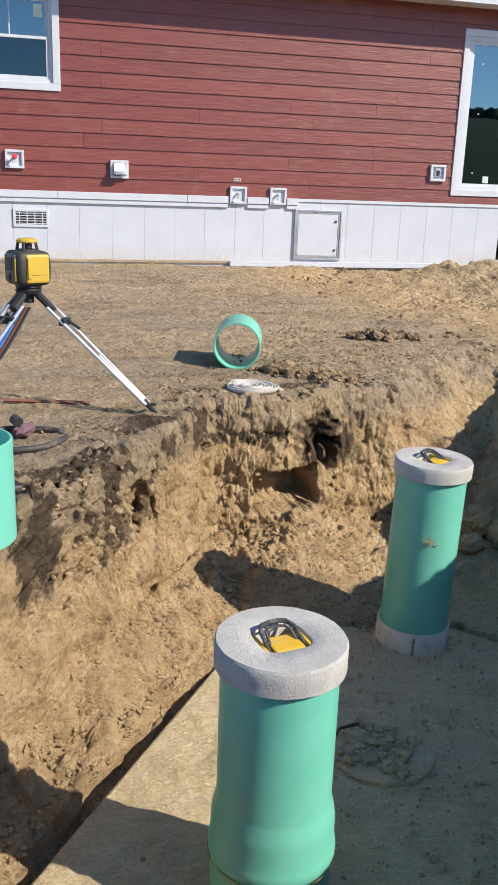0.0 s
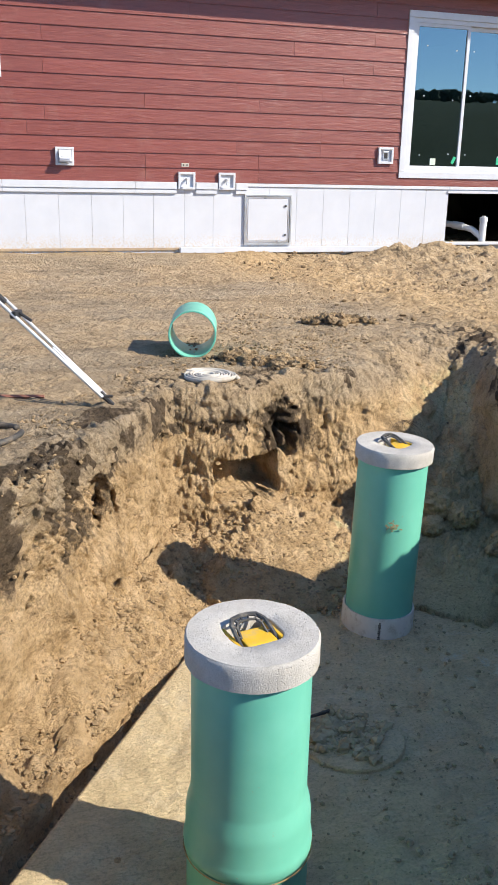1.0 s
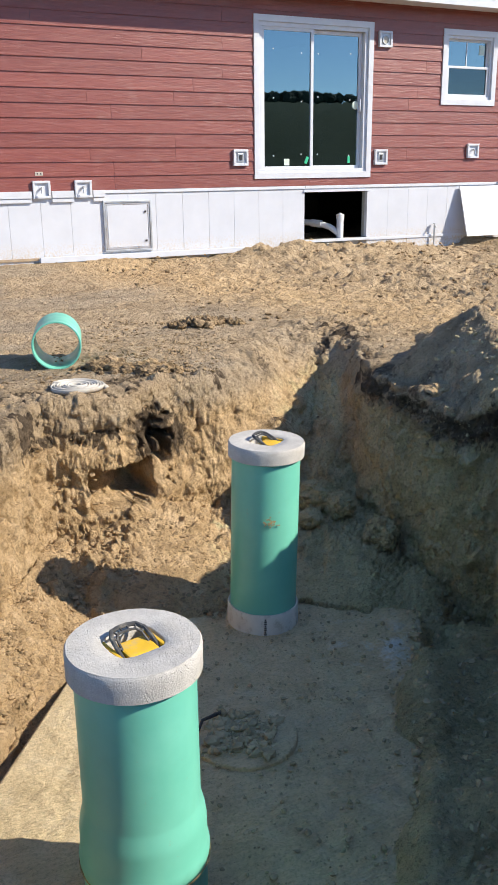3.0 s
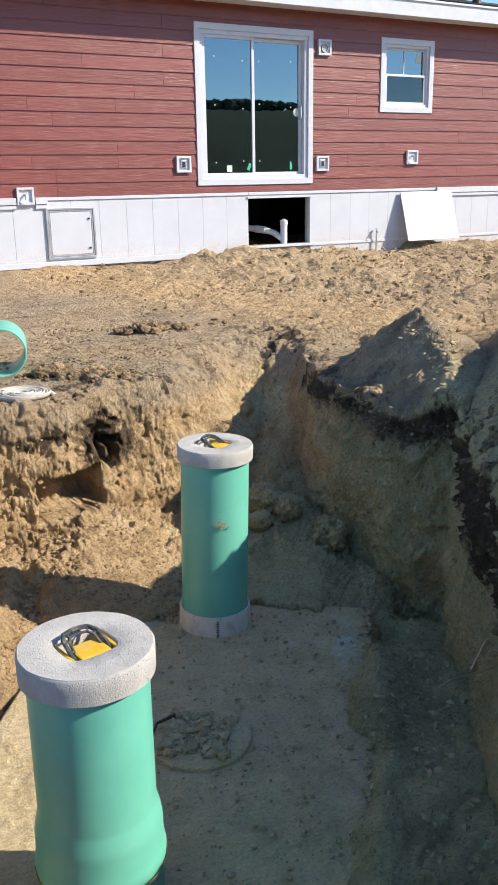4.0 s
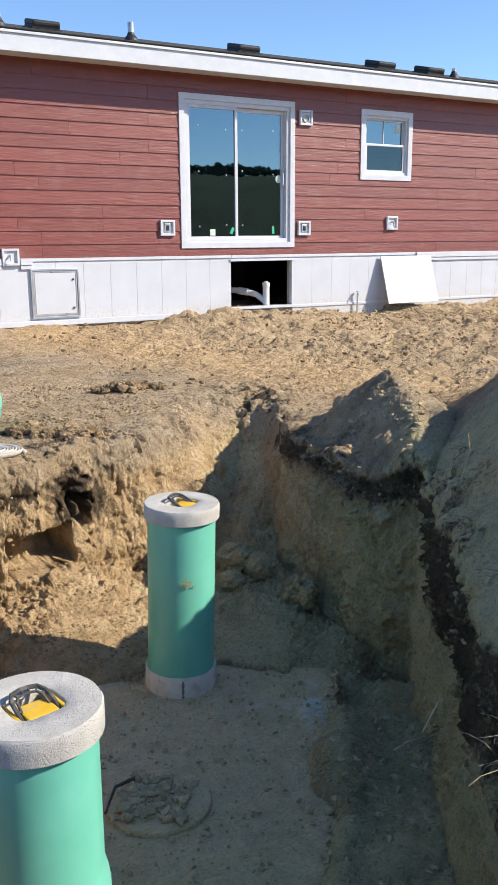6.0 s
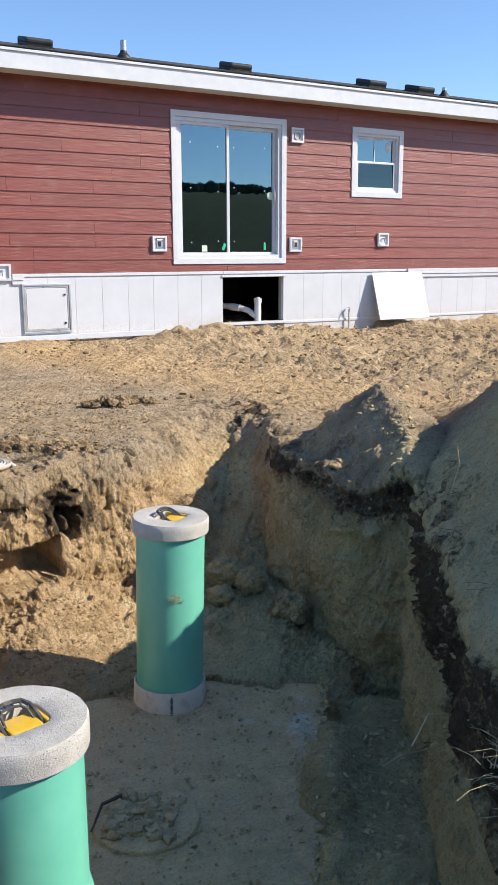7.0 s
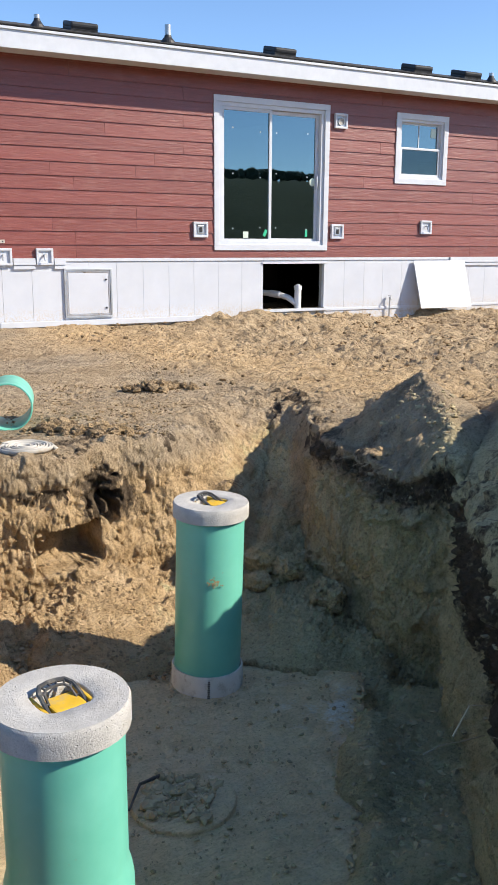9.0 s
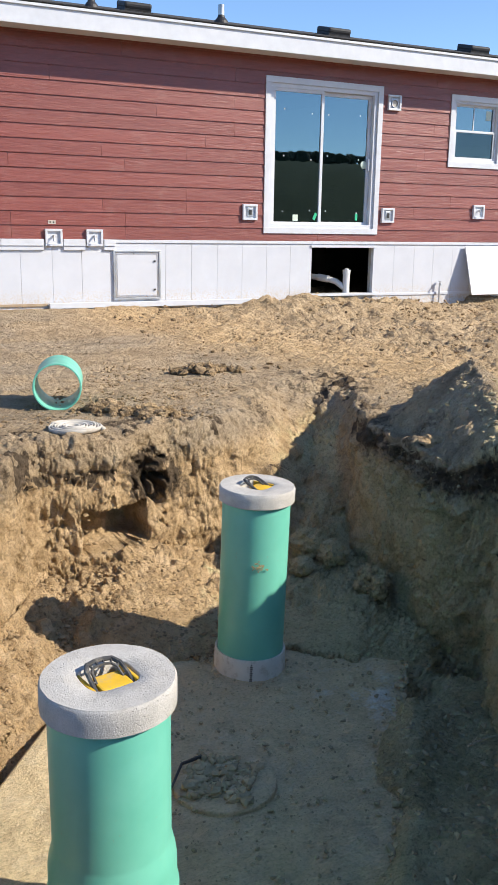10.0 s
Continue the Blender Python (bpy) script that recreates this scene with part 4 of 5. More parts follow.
def build_window(name, x0, x1, z0, z1, label, number_sticker):
    t = thing(name, label, "window", pose((x0 + x1) / 2, 0, z0), kind="structure")
    part("casing", ring_frame(x0, x1, z0, z1, 0.085, -0.040, 0.0), M_TRIM, t)
    f = part("window_frame", ring_frame(x0 + 0.085, x1 - 0.085, z0 + 0.085, z1 - 0.085, 0.04, -0.010, 0.10), M_TRIM, t)
    zm = (z0 + z1) / 2 + 0.01
    up = part("upper_sash", ring_frame(x0 + 0.125, x1 - 0.125, zm - 0.015, z1 - 0.125, 0.032, 0.045, 0.075), M_TRIM, t)
    part("pane", pane(x0 + 0.157, x1 - 0.157, zm + 0.017, z1 - 0.157, 0.058), M_GLASS, up)
    lo = part("lower_sash", ring_frame(x0 + 0.125, x1 - 0.125, z0 + 0.125, zm + 0.02, 0.034, 0.008, 0.04), M_TRIM, t)
    part("pane", pane(x0 + 0.159, x1 - 0.159, z0 + 0.159, zm - 0.014, 0.024), M_SCREENED, lo)
    xm = (x0 + x1) / 2 - 0.01
    part("muntin", box(xm - 0.008, xm + 0.008, 0.050, 0.057, zm + 0.017, z1 - 0.157), M_TRIM, up)
    if number_sticker:
        part("sticker", box(x1 - 0.29, x1 - 0.19, 0.051, 0.057, z1 - 0.33, z1 - 0.19), M_STICKER, up)


build_patio_door()
build_window("window_1", 3.19, 4.24, 1.79, 2.855, "white double-hung window with a divided upper sash", True)
build_window("window_2", -6.38, -5.26, 1.80, 2.94, "white double-hung window with stickers on its panes", True)

# siding boards, course by course
HOLES = [(0.0, 1.94, 0.75, 2.87), (3.19, 4.24, 1.79, 2.855), (-6.38, -5.26, 1.80, 2.94)]
BOX_SPOTS = [(-5.83, 1.005, "tap"), (-4.565, 0.93, "hood"), (-3.025, 0.665, "spout"), (-2.485, 0.665, "spout"), (-0.222, 1.038, "socket"), (2.115, 1.035, "socket"), (3.86, 1.12, "spout"), (2.135, 2.655, "ring")]
BH = 0.1755
JOINT_A = [-8.4, -4.78, -0.465, 2.75, 5.33, 8.9]
JOINT_B = [-7.2, -3.556, -2.05, 0.9, 4.85, 7.6]
JOINT_C = [-6.0, -2.36, -1.18, 2.6, 5.96, 9.2]
siding = []
for k in range(0, 15):
    z0 = 0.646 + BH * k
    z1 = min(z0 + BH, 3.13)
    seq = {0: JOINT_B, 1: JOINT_B, 2: JOINT_C, 3: [-8, -5.0, -1.18, 3.3, 7.0], 4: JOINT_A, 5: JOINT_B, 6: JOINT_C, 7: JOINT_A, 8: [-7.4, -0.47, 5.33, 8.8], 9: JOINT_A, 10: [-6.9, -0.465, 5.33, 9.0], 11: [-8.1, -3.0, 2.2, 6.4], 12: [-7.0, -0.465, 5.33, 8.9], 13: [-8.2, -2.06, 2.9, 7.1], 14: [-6.2, -1.0, 4.0, 8.0]}[k]
    xs = [HX0] + seq + [HX1]
    if k == 4:
        xs = [HX0, -8.4, -4.78, 4.85, 8.9, HX1]
    if k == 7:
        xs = [HX0, -8.4, -4.78, -0.9, 2.75, 5.7, 8.9, HX1]
    if k == 9:
        xs = [HX0, -8.4, -4.78, -1.6, 2.9, 6.6, HX1]
    for x0, x1 in zip(xs, xs[1:]):
        pieces = [(x0 + 0.0015, x1 - 0.0015, z0, z1)]
        for h in HOLES:
            pieces = cut(pieces, h)
        for px0, px1, pz0, pz1 in pieces:
            if px1 - px0 < 0.01 or pz1 - pz0 < 0.01:
                continue
            def lap(z):
                return -0.028 + 0.013 * (z - z0) / BH
            b = bmesh.new()
            vs = [b.verts.new(p) for p in ((px0, -0.001, pz0), (px1, -0.001, pz0), (px1, lap(pz0), pz0), (px0, lap(pz0), pz0), (px0, -0.001, pz1), (px1, -0.001, pz1), (px1, lap(pz1), pz1), (px0, lap(pz1), pz1))]
            for f in ((0, 1, 2, 3), (7, 6, 5, 4), (3, 2, 6, 7), (0, 3, 7, 4), (1, 5, 6, 2)):
                b.faces.new([vs[i] for i in f])
            bmesh.ops.recalc_face_normals(b, faces=b.faces[:])
            part("siding_board", b, M_SIDING, wall_front)

# skirting panels
GROOVES = [-9.5, -9.1, -8.7, -8.3, -7.9, -7.5, -7.1, -6.7, -6.3, -5.88, -5.47, -5.07, -4.66, -4.25, -3.85, -3.46, -3.05, -2.66, -2.27, -1.88, -1.49, -1.10, -0.71, -0.32, 0.07, 0.46, 0.82]
GROOVES_R = [1.92, 2.29, 2.67, 3.04, 3.42, 3.78, 4.15, 4.51, 4.87, 5.23, 5.61, 5.97, 6.33, 6.7, 7.06, 7.42, 7.8, 8.2, 8.6, 9.0, 9.4, 9.8, 10.2, 10.5]
for seq in (GROOVES, GROOVES_R):
    for x0, x1 in zip(seq, seq[1:]):
        part("skirting_panel", box(x0 + 0.0012, x1 - 0.0012, -0.014, -0.001, -0.5, 0.60, 0.002), M_SKIRT, wall_front)
part("skirting_panel", box(0.823, 1.917, -0.014, -0.001, 0.565, 0.60, 0.002), M_SKIRT, wall_front)


def strip(name, x0, x1, y0, y1, z0, z1, material=M_TRIM, bevel=0.004, tilt=0.0):
    b = box(-(x1 - x0) / 2, (x1 - x0) / 2, y0, y1, z0, z1, bevel)
    b.transform(pose((x0 + x1) / 2, 0, 0, 0, tilt, 0))
    return tagged(part(name, b, material), "white trim strip along the skirting", "trim", kind="structure")


for x0, x1 in ((-9.5, -7.6), (-7.6, -5.33), (-5.33, -3.70), (-3.70, -3.155), (-2.90, -2.61), (-2.36, -2.20), (4.41, 6.9), (6.9, 9.2), (9.2, 10.5)):
    strip("trim", x0 + 0.002, x1 - 0.002, -0.055, -0.015, 0.56, 0.645)
    strip("trim", x0 + 0.002, x1 - 0.002, -0.042, -0.015, 0.505, 0.556)
strip("trim", -2.196, 0.82, -0.030, -0.015, 0.602, 0.643)
strip("trim", 0.824, 4.405, -0.030, -0.015, 0.602, 0.643)
strip("trim", 0.80, 1.95, -0.035, -0.016, 0.552, 0.585)
strip("trim", 0.78, 1.96, -0.05, 0.02, -0.165, -0.128)
strip("trim", 1.905, 1.922, -0.02, 0.05, -0.12, 0.55)
strip("trim", -3.12, 0.06, -0.10, -0.03, -0.245, -0.175, tilt=0.0)
strip("trim", 1.93, 10.4, -0.03, -0.0155, -0.175, -0.135)
strip("trim", -9.4, -3.13, -0.035, -0.0155, -0.215, -0.18, M_WOOD)


def build_access_panel():
    t = thing("access_panel", "square white access hatch in a grey metal frame in the skirting", "hatch", pose(-1.9, -0.015, -0.15))
    part("outer_frame", ring_frame(-2.235, -1.565, -0.15, 0.505, 0.026, -0.040, -0.0145, 0.004), M_GALV, t)
    part("inner_frame", ring_frame(-2.206, -1.594, -0.121, 0.476, 0.022, -0.032, -0.0145, 0.003), M_ALU, t)
    d = part("door", box(-2.18, -1.62, -0.030, -0.0145, -0.096, 0.45, 0.004), M_SKIRT, t)
    for z in (0.36, -0.02):
        part("latch", box(-1.665, -1.64, -0.046, -0.030, z - 0.012, z + 0.012, 0.003), M_BLACK, d)


def build_utility_box(x, z, sort):
    words = {"tap": "square white wall box with a red tap handle", "hood": "white hooded dryer vent on a square plate", "spout": "square white wall box with a small outlet", "socket": "square white wall box with a dark socket", "ring": "square white wall box with a round pipe end"}
    t = thing("wall_box", words[sort] + " on red siding", "wall box", pose(x, -0.026, z), "boxes on the house front")
    part("plate", ring_frame(x - 0.112, x + 0.112, z - 0.108, z + 0.108, 0.03, -0.062, -0.012, 0.004), M_TRIM, t)
    part("back", box(x - 0.082, x + 0.082, -0.034, -0.027, z - 0.078, z + 0.078), M_TRIM, t)
    if sort == "hood":
        b = bmesh.new()
        pr = [(-0.062, 0.075), (-0.075, 0.07), (-0.15, -0.055), (-0.145, -0.065), (-0.062, -0.06)]
        sides = [[b.verts.new((x + sx * 0.072, py, z + pz)) for py, pz in pr] for sx in (-1, 1)]
        for i in range(5):
            j = (i + 1) % 5
            b.faces.new((sides[0][i], sides[0][j], sides[1][j], sides[1][i]))
        b.faces.new(sides[0])
        b.faces.new(sides[1][::-1])
        bmesh.ops.recalc_face_normals(b, faces=b.faces[:])
        part("hood", b, M_TRIM, t)
        for k in range(3):
            part("louvre", box(x - 0.06, x + 0.06, -0.158, -0.150, z - 0.05 + k * 0.02, z - 0.043 + k * 0.02), M_TRIM, t)
    elif sort == "socket":
        part("socket", box(x - 0.045, x + 0.045, -0.05, -0.0345, z - 0.06, z + 0.06, 0.006), M_GALV, t)
        part("socket_face", box(x - 0.022, x + 0.022, -0.058, -0.0505, z - 0.035, z + 0.035, 0.003), M_BLACK, t)
    elif sort == "ring":
        part("pipe_end", lathe([(0.05, 0), (0.05, 0.03), (0.058, 0.03), (0.058, 0)], 24, pose(x - 0.005, -0.035, z - 0.012, 90)), M_GALV, t)
        part("pipe_cap", lathe([(0, 0.012), (0.048, 0.012)], 24, pose(x - 0.005, -0.035, z - 0.012, 90)), M_HOSE, t)
    else:
        sp = tube([(x - 0.005, -0.036, z + 0.02), (x - 0.005, -0.075, z + 0.02), (x - 0.012, -0.105, z - 0.005), (x - 0.014, -0.11, z - 0.045)], 0.013, 8)
        part("spout", sp, M_GALV, t)
        if sort == "tap":
            part("tap_handle", lathe([(0, 0.012), (0.03, 0.010), (0.034, 0), (0.028, -0.008), (0, -0.008)], 12, pose(x, -0.115, z + 0.03, 70)), M_RED, t)


build_access_panel()
for s in BOX_SPOTS:
    build_utility_box(*s)
t = thing("outlet_plate", "small pale two-hole plate on the siding", "plate", pose(-3.04, -0.026, 0.855))
part("plate", box(-3.09, -2.99, -0.032, -0.018, 0.835, 0.88, 0.003), M_HOSE, t)
for dx in (-0.022, 0.022):
    part("hole", box(-3.04 + dx - 0.008, -3.04 + dx + 0.008, -0.034, -0.0325, 0.848, 0.866), M_BLACK, t)

t = thing("crawl_vent", "white louvred crawl space vent in the skirting", "vent", pose(-5.66, -0.015, 0.21))
part("frame", ring_frame(-5.875, -5.445, 0.205, 0.42, 0.03, -0.032, -0.0145, 0.003), M_TRIM, t)
part("dark_back", box(-5.845, -5.475, -0.019, -0.0145, 0.235, 0.39), M_BLACK, t)
for k in range(5):
    part("slat", box(-5.845, -5.475, -0.028, -0.019, 0.243 + k * 0.031, 0.252 + k * 0.031), M_TRIM, t)
for k in range(4):
    x0 = -5.845 + 0.37 * (k + 0.5) / 4
    part("mullion", box(x0 - 0.006, x0 + 0.006, -0.029, -0.019, 0.235, 0.39), M_TRIM, t)

t = thing("drain_pipe", "white plastic drain pipe with a cleanout, under the house", "pipe", pose(1.55, 0.1, -0.2))
part("riser", lathe([(0.052, -0.45), (0.052, 0.15), (0.06, 0.15), (0.06, 0.215), (0.03, 0.215), (0.03, 0.235), (0, 0.235)], 24, pose(1.52, 0.12, 0)), M_PIPE_WHITE, t)
part("branch", tube([(1.50, 0.14, -0.06), (1.42, 0.25, 0.03), (1.30, 0.42, 0.08), (1.1, 0.7, 0.10), (0.4, 1.6, 0.14)], 0.045, 14), M_PIPE_WHITE, t)
part("coupling", tube([(1.34, 0.36, 0.065), (1.24, 0.50, 0.085)], 0.056, 14), M_PIPE_WHITE, t)
for dx in (-0.28, -0.03):
    s = thing("pipe_stub", "short pipe stub coming out of the earth under the house", "pipe", pose(1.5 + dx, -0.05, -0.3), "stubs below the opening")
    part("stub", lathe([(0.05, -0.3), (0.05, 0.13), (0.042, 0.13), (0.042, -0.3)], 20, pose(1.5 + dx, -0.09, -0.32)), M_WHITE_PVC if dx < -0.1 else M_GREYPL, s)

t = thing("loose_panel", "white skirting panel leaning against the house", "panel", pose(4.1, -0.2, -0.12))
bm = box(-0.55, 0.53, -0.008, 0.008, 0, 0.80, 0.002)
bm.transform(pose(4.18, -0.30, -0.175, -18, 0, 0))
part("sheet", bm, M_SKIRT, t)
t = thing("outdoor_tap", "small grey pipe tap standing by the skirting", "tap", pose(3.16, -0.1, -0.17))
part("pipe", tube([(3.16, -0.07, -0.3), (3.16, -0.07, 0.0)], 0.014, 8), M_GALV, t)
part("spout", tube([(3.16, -0.07, 0.0), (3.15, -0.10, 0.02), (3.13, -0.14, -0.02)], 0.012, 8), M_GALV, t)
part("handle", lathe([(0, 0.01), (0.03, 0.008), (0.03, 0)], 10, pose(3.16, -0.07, 0.03)), M_GALV, t)


# ---- things in the yard ----
def build_pipe_ring(m, length, label, r=PIPE_R):
    t = thing("pipe_offcut", label, "pipe", m, "offcuts of green pipe")
    w = 0.012
    b = lathe([(r, 0.003), (r, length - 0.003), (r - 0.003, length), (r - w + 0.002, length), (r - w, length - 0.004), (r - w, 0.004), (r - w + 0.002, 0), (r - 0.003, 0)], 96, m, closed=True)
    o = part("ring", b, M_PVC, t, smooth=True)
    o.data.set_sharp_from_angle(angle=radians(35))


build_pipe_ring(pose(-4.345, -5.56, hz(-4.34, -5.5) + 0.165) @ pose(0, 0, 0, -90, 0, -16), 0.42, "short green pipe offcut lying on its side on the earth", 0.17)
build_pipe_ring(pose(-6.07, -8.27, hz(-6.07, -8.27) - 0.02), 0.40, "green pipe offcut standing upright at the edge of the pit")

t = thing("flat_hose", "coil of flat pale hose lying on the earth", "hose", pose(-4.385, -6.17, -0.45))
pts = []
cx0, cy0 = -4.385, -6.17
for i in range(420):
    a = i * 0.1257
    rr = 0.030 + 0.0027 * a
    pts.append((cx0 + rr * math.cos(a), cy0 + rr * math.sin(a), hz(cx0, cy0) + 0.026 + 0.004 * math.sin(a * 1.7)))
pts += [(cx0 + 0.172, cy0 - 0.02, hz(cx0, cy0) + 0.02), (cx0 + 0.176, cy0 - 0.06, hz(cx0, cy0) + 0.012)]
part("coil", tube(pts, 0.0065, 6, flat=3.0), M_HOSE, t, smooth=True)

t = thing("black_hose", "loop of black corrugated hose on the earth", "hose", pose(-5.85, -7.15, -0.45))
pts = []
for i in range(60):
    a = 2 * math.pi * i / 59 * 0.93 + 0.5
    px, py = -5.88 + 0.25 * math.cos(a) * (1 + 0.1 * math.sin(2 * a)), -7.13 + 0.19 * math.sin(a)
    pts.append((px, py, hz(px, py) + 0.026))
part("loop", tube(pts, 0.016, 10), M_DUSTY_BLACK, t, smooth=True)
t = thing("rag", "crumpled mauve work glove lying on the hose", "glove", pose(-5.83, -7.02, -0.42))
b = lump(0.055, 4, 0.6, 3, 0.5, 2.2)
b.transform(pose(-5.83, -7.03, hz(-5.83, -7.03) + 0.045, 0, 0, 60) @ Matrix.Diagonal((1.5, 0.8, 1, 1)))
part("palm", b, M_RAG, t, smooth=True)
part("cuff", tube([(-5.86, -6.99, hz(-5.83, -7.03) + 0.07), (-5.885, -6.95, hz(-5.83, -7.03) + 0.085)], 0.028, 8), M_DARKGREY, t)
t = thing("pipe_stub", "black pipe stub poking out beside the green offcut", "pipe", pose(-5.87, -7.9, -0.43))
part("stub", tube([(-6.1, -7.98, hz(-5.9, -7.9) + 0.04), (-5.86, -7.88, hz(-5.9, -7.9) + 0.03)], 0.026, 14), M_BLACK, t)
for a, bq, mat in (((-5.95, -6.28), (-5.45, -6.40), M_REDWOOD), ((-5.75, -6.98), (-5.68, -6.93), M_WOOD)):
    t = thing("wooden_stake", "thin reddish wooden stake lying on the earth", "stake", pose(a[0], a[1], hz(*a)))
    part("stake", tube([(a[0], a[1], hz(*a) + 0.012), (bq[0], bq[1], hz(*bq) + 0.012)], 0.012, 4), mat, t)


def build_tripod(hx, hy, hzz, feet):
    t = thing("tripod", "aluminium surveying tripod with straps, legs spread on the earth", "tripod", pose(hx, hy, hz(hx, hy)))
    part("head_plate", lathe([(0, 0), (0.065, 0), (0.075, -0.012), (0.07, -0.03), (0.03, -0.035), (0.03, -0.085), (0, -0.09)], 28, pose(hx, hy, hzz)), M_BLACK, t)
    for fx, fy in feet:
        foot = Vector((fx, fy, hz(fx, fy)))
        head = Vector((hx, hy, hzz - 0.035)) + (foot - Vector((hx, hy, foot.z))).normalized() * 0.055
        d = (foot - head).normalized()
        side = d.cross(Vector((0, 0, 1))).normalized()
        a = head + d * 0.10
        low = foot - d * 0.10
        leg = part("leg", tube([a + side * 0.044, low + side * 0.026], 0.0105, 10), M_ALU, t)
        part("leg_tube", tube([a - side * 0.044, low - side * 0.026], 0.0105, 10), M_ALU, leg)
        mid = head.lerp(foot, 0.5)
        part("inner_leg", tube([mid, low], 0.009, 10), M_GALV, leg)
        part("hinge", tube([head - d * 0.01, head + d * 0.13], 0.024, 8), M_BLACK, leg)
        part("clamp", box(-0.05, 0.05, -0.018, 0.018, -0.02, 0.02, 0.006, m=Matrix.Translation(head + d * 0.22) @ side.to_track_quat("X", "Z").to_matrix().to_4x4()), M_BLACK, leg)
        part("lever", tube([head + d * 0.22 + Vector((0, 0, 0.02)), head + d * 0.34 + Vector((0, 0, 0.045))], 0.009, 6), M_BLACK, leg)
        part("foot", tube([low + d * -0.03, foot - d * 0.03, foot + d * 0.03], 0.02, 8, 0.25), M_BLACK, leg)
        part("step", box(-0.03, 0.03, -0.012, 0.012, -0.006, 0.006, 0.003, m=Matrix.Translation(low + d * 0.03 + Vector((0, 0, 0.02)))), M_BLACK, leg)
    f2 = Vector((feet[1][0], feet[1][1], hz(*feet[1])))
    head = Vector((hx, hy, hzz - 0.05))
    for k, mat in ((-0.03, M_BLUE), (-0.012, M_BLUE), (0.012, M_BROWN), (0.03, M_BLACK)):
        pts = []
        for i in range(9):
            s = i / 8
            p = head.lerp(f2, 0.08 + s * 0.6) + Vector((k + 0.015, -0.02 - 0.01 * abs(k) * 30, -0.05 * math.sin(math.pi * s)))
            pts.append(p)
        part("strap", tube(pts, 0.014, 6, flat=0.35), mat, t)


def build_laser(hx, hy, z0, turn):
    m = pose(hx, hy, z0, 0, 0, turn)
    t = thing("laser_level", "yellow and dark grey rotary laser level mounted on the tripod", "laser level", m)
    part("base", lathe([(0, 0), (0.07, 0), (0.075, 0.008), (0.07, 0.022), (0, 0.022)], 24, m), M_BLACK, t)
    b = bmesh.new()
    bmesh.ops.create_cube(b, size=1.0)
    bmesh.ops.subdivide_edges(b, edges=b.edges[:], cuts=8, use_grid_fill=True)
    for w in b.verts:
        p = w.co * 2
        # rounded corners, sides that swell in the middle
        q = Vector(p)
        n6 = (abs(p.x) ** 9 + abs(p.y) ** 9 + abs(p.z) ** 9) ** (1 / 9)
        q /= n6
        swell = 1 + 0.07 * (1 - p.z * p.z)
        w.co = Vector((q.x * 0.096 * swell, q.y * 0.096 * swell, 0.112 + q.z * 0.096))
    b.transform(m)
    body = part("housing", b, M_DARKGREY, t, smooth=True)
    part("front_cover", box(-0.058, 0.082, -0.108, -0.075, 0.034, 0.192, 0.012, m=m), M_LASER_Y, body, "yellow cover")
    part("cover_seam", box(-0.050, 0.074, -0.1088, -0.107, 0.078, 0.080, m=m), M_DARKGREY, body)
    part("cover_grip", box(-0.052, -0.030, -0.116, -0.1065, 0.060, 0.175, 0.004, m=m), M_LASER_Y, body)
    part("control_panel", box(-0.109, -0.080, -0.060, 0.070, 0.034, 0.190, 0.010, m=m), M_PANEL, body, "grey control panel")
    part("screen", box(-0.1125, -0.1085, -0.030, 0.050, 0.100, 0.172, 0.002, m=m), M_BLACK, body)
    part("knob", lathe([(0, 0.008), (0.018, 0.006), (0.022, 0)], 16, m @ pose(-0.109, 0.005, 0.062, 0, -90)), M_BLACK, body)
    part("side_band", box(-0.1105, -0.105, -0.074, -0.064, 0.045, 0.175, 0.003, m=m), M_LASER_Y, body)
    top = part("beacon_cage", lathe([(0.066, 0.196), (0.070, 0.206), (0.064, 0.214), (0.05, 0.216), (0, 0.216)], 24, m), M_DARKGREY, t)
    for k in range(4):
        a = radians(45 + 90 * k)
        part("post", tube([m @ Vector((0.060 * math.cos(a), 0.060 * math.sin(a), 0.210)), m @ Vector((0.050 * math.cos(a), 0.050 * math.sin(a), 0.258))], 0.009, 6), M_DARKGREY, top)
    part("rotor", lathe([(0.026, 0.21), (0.030, 0.225), (0.028, 0.245), (0, 0.247)], 20, m), M_BLACK, top)
    part("cap", lathe([(0.054, 0.250), (0.060, 0.256), (0.058, 0.266), (0.045, 0.274), (0.02, 0.277), (0, 0.277)], 24, m), M_LASER_Y, top, "yellow cap")


TRI = (-5.78, -6.35, 0.235)
build_tripod(*TRI, ((-5.075, -6.70), (-6.36, -7.25), (-6.3, -5.85)))
build_laser(TRI[0], TRI[1], TRI[2], 25)


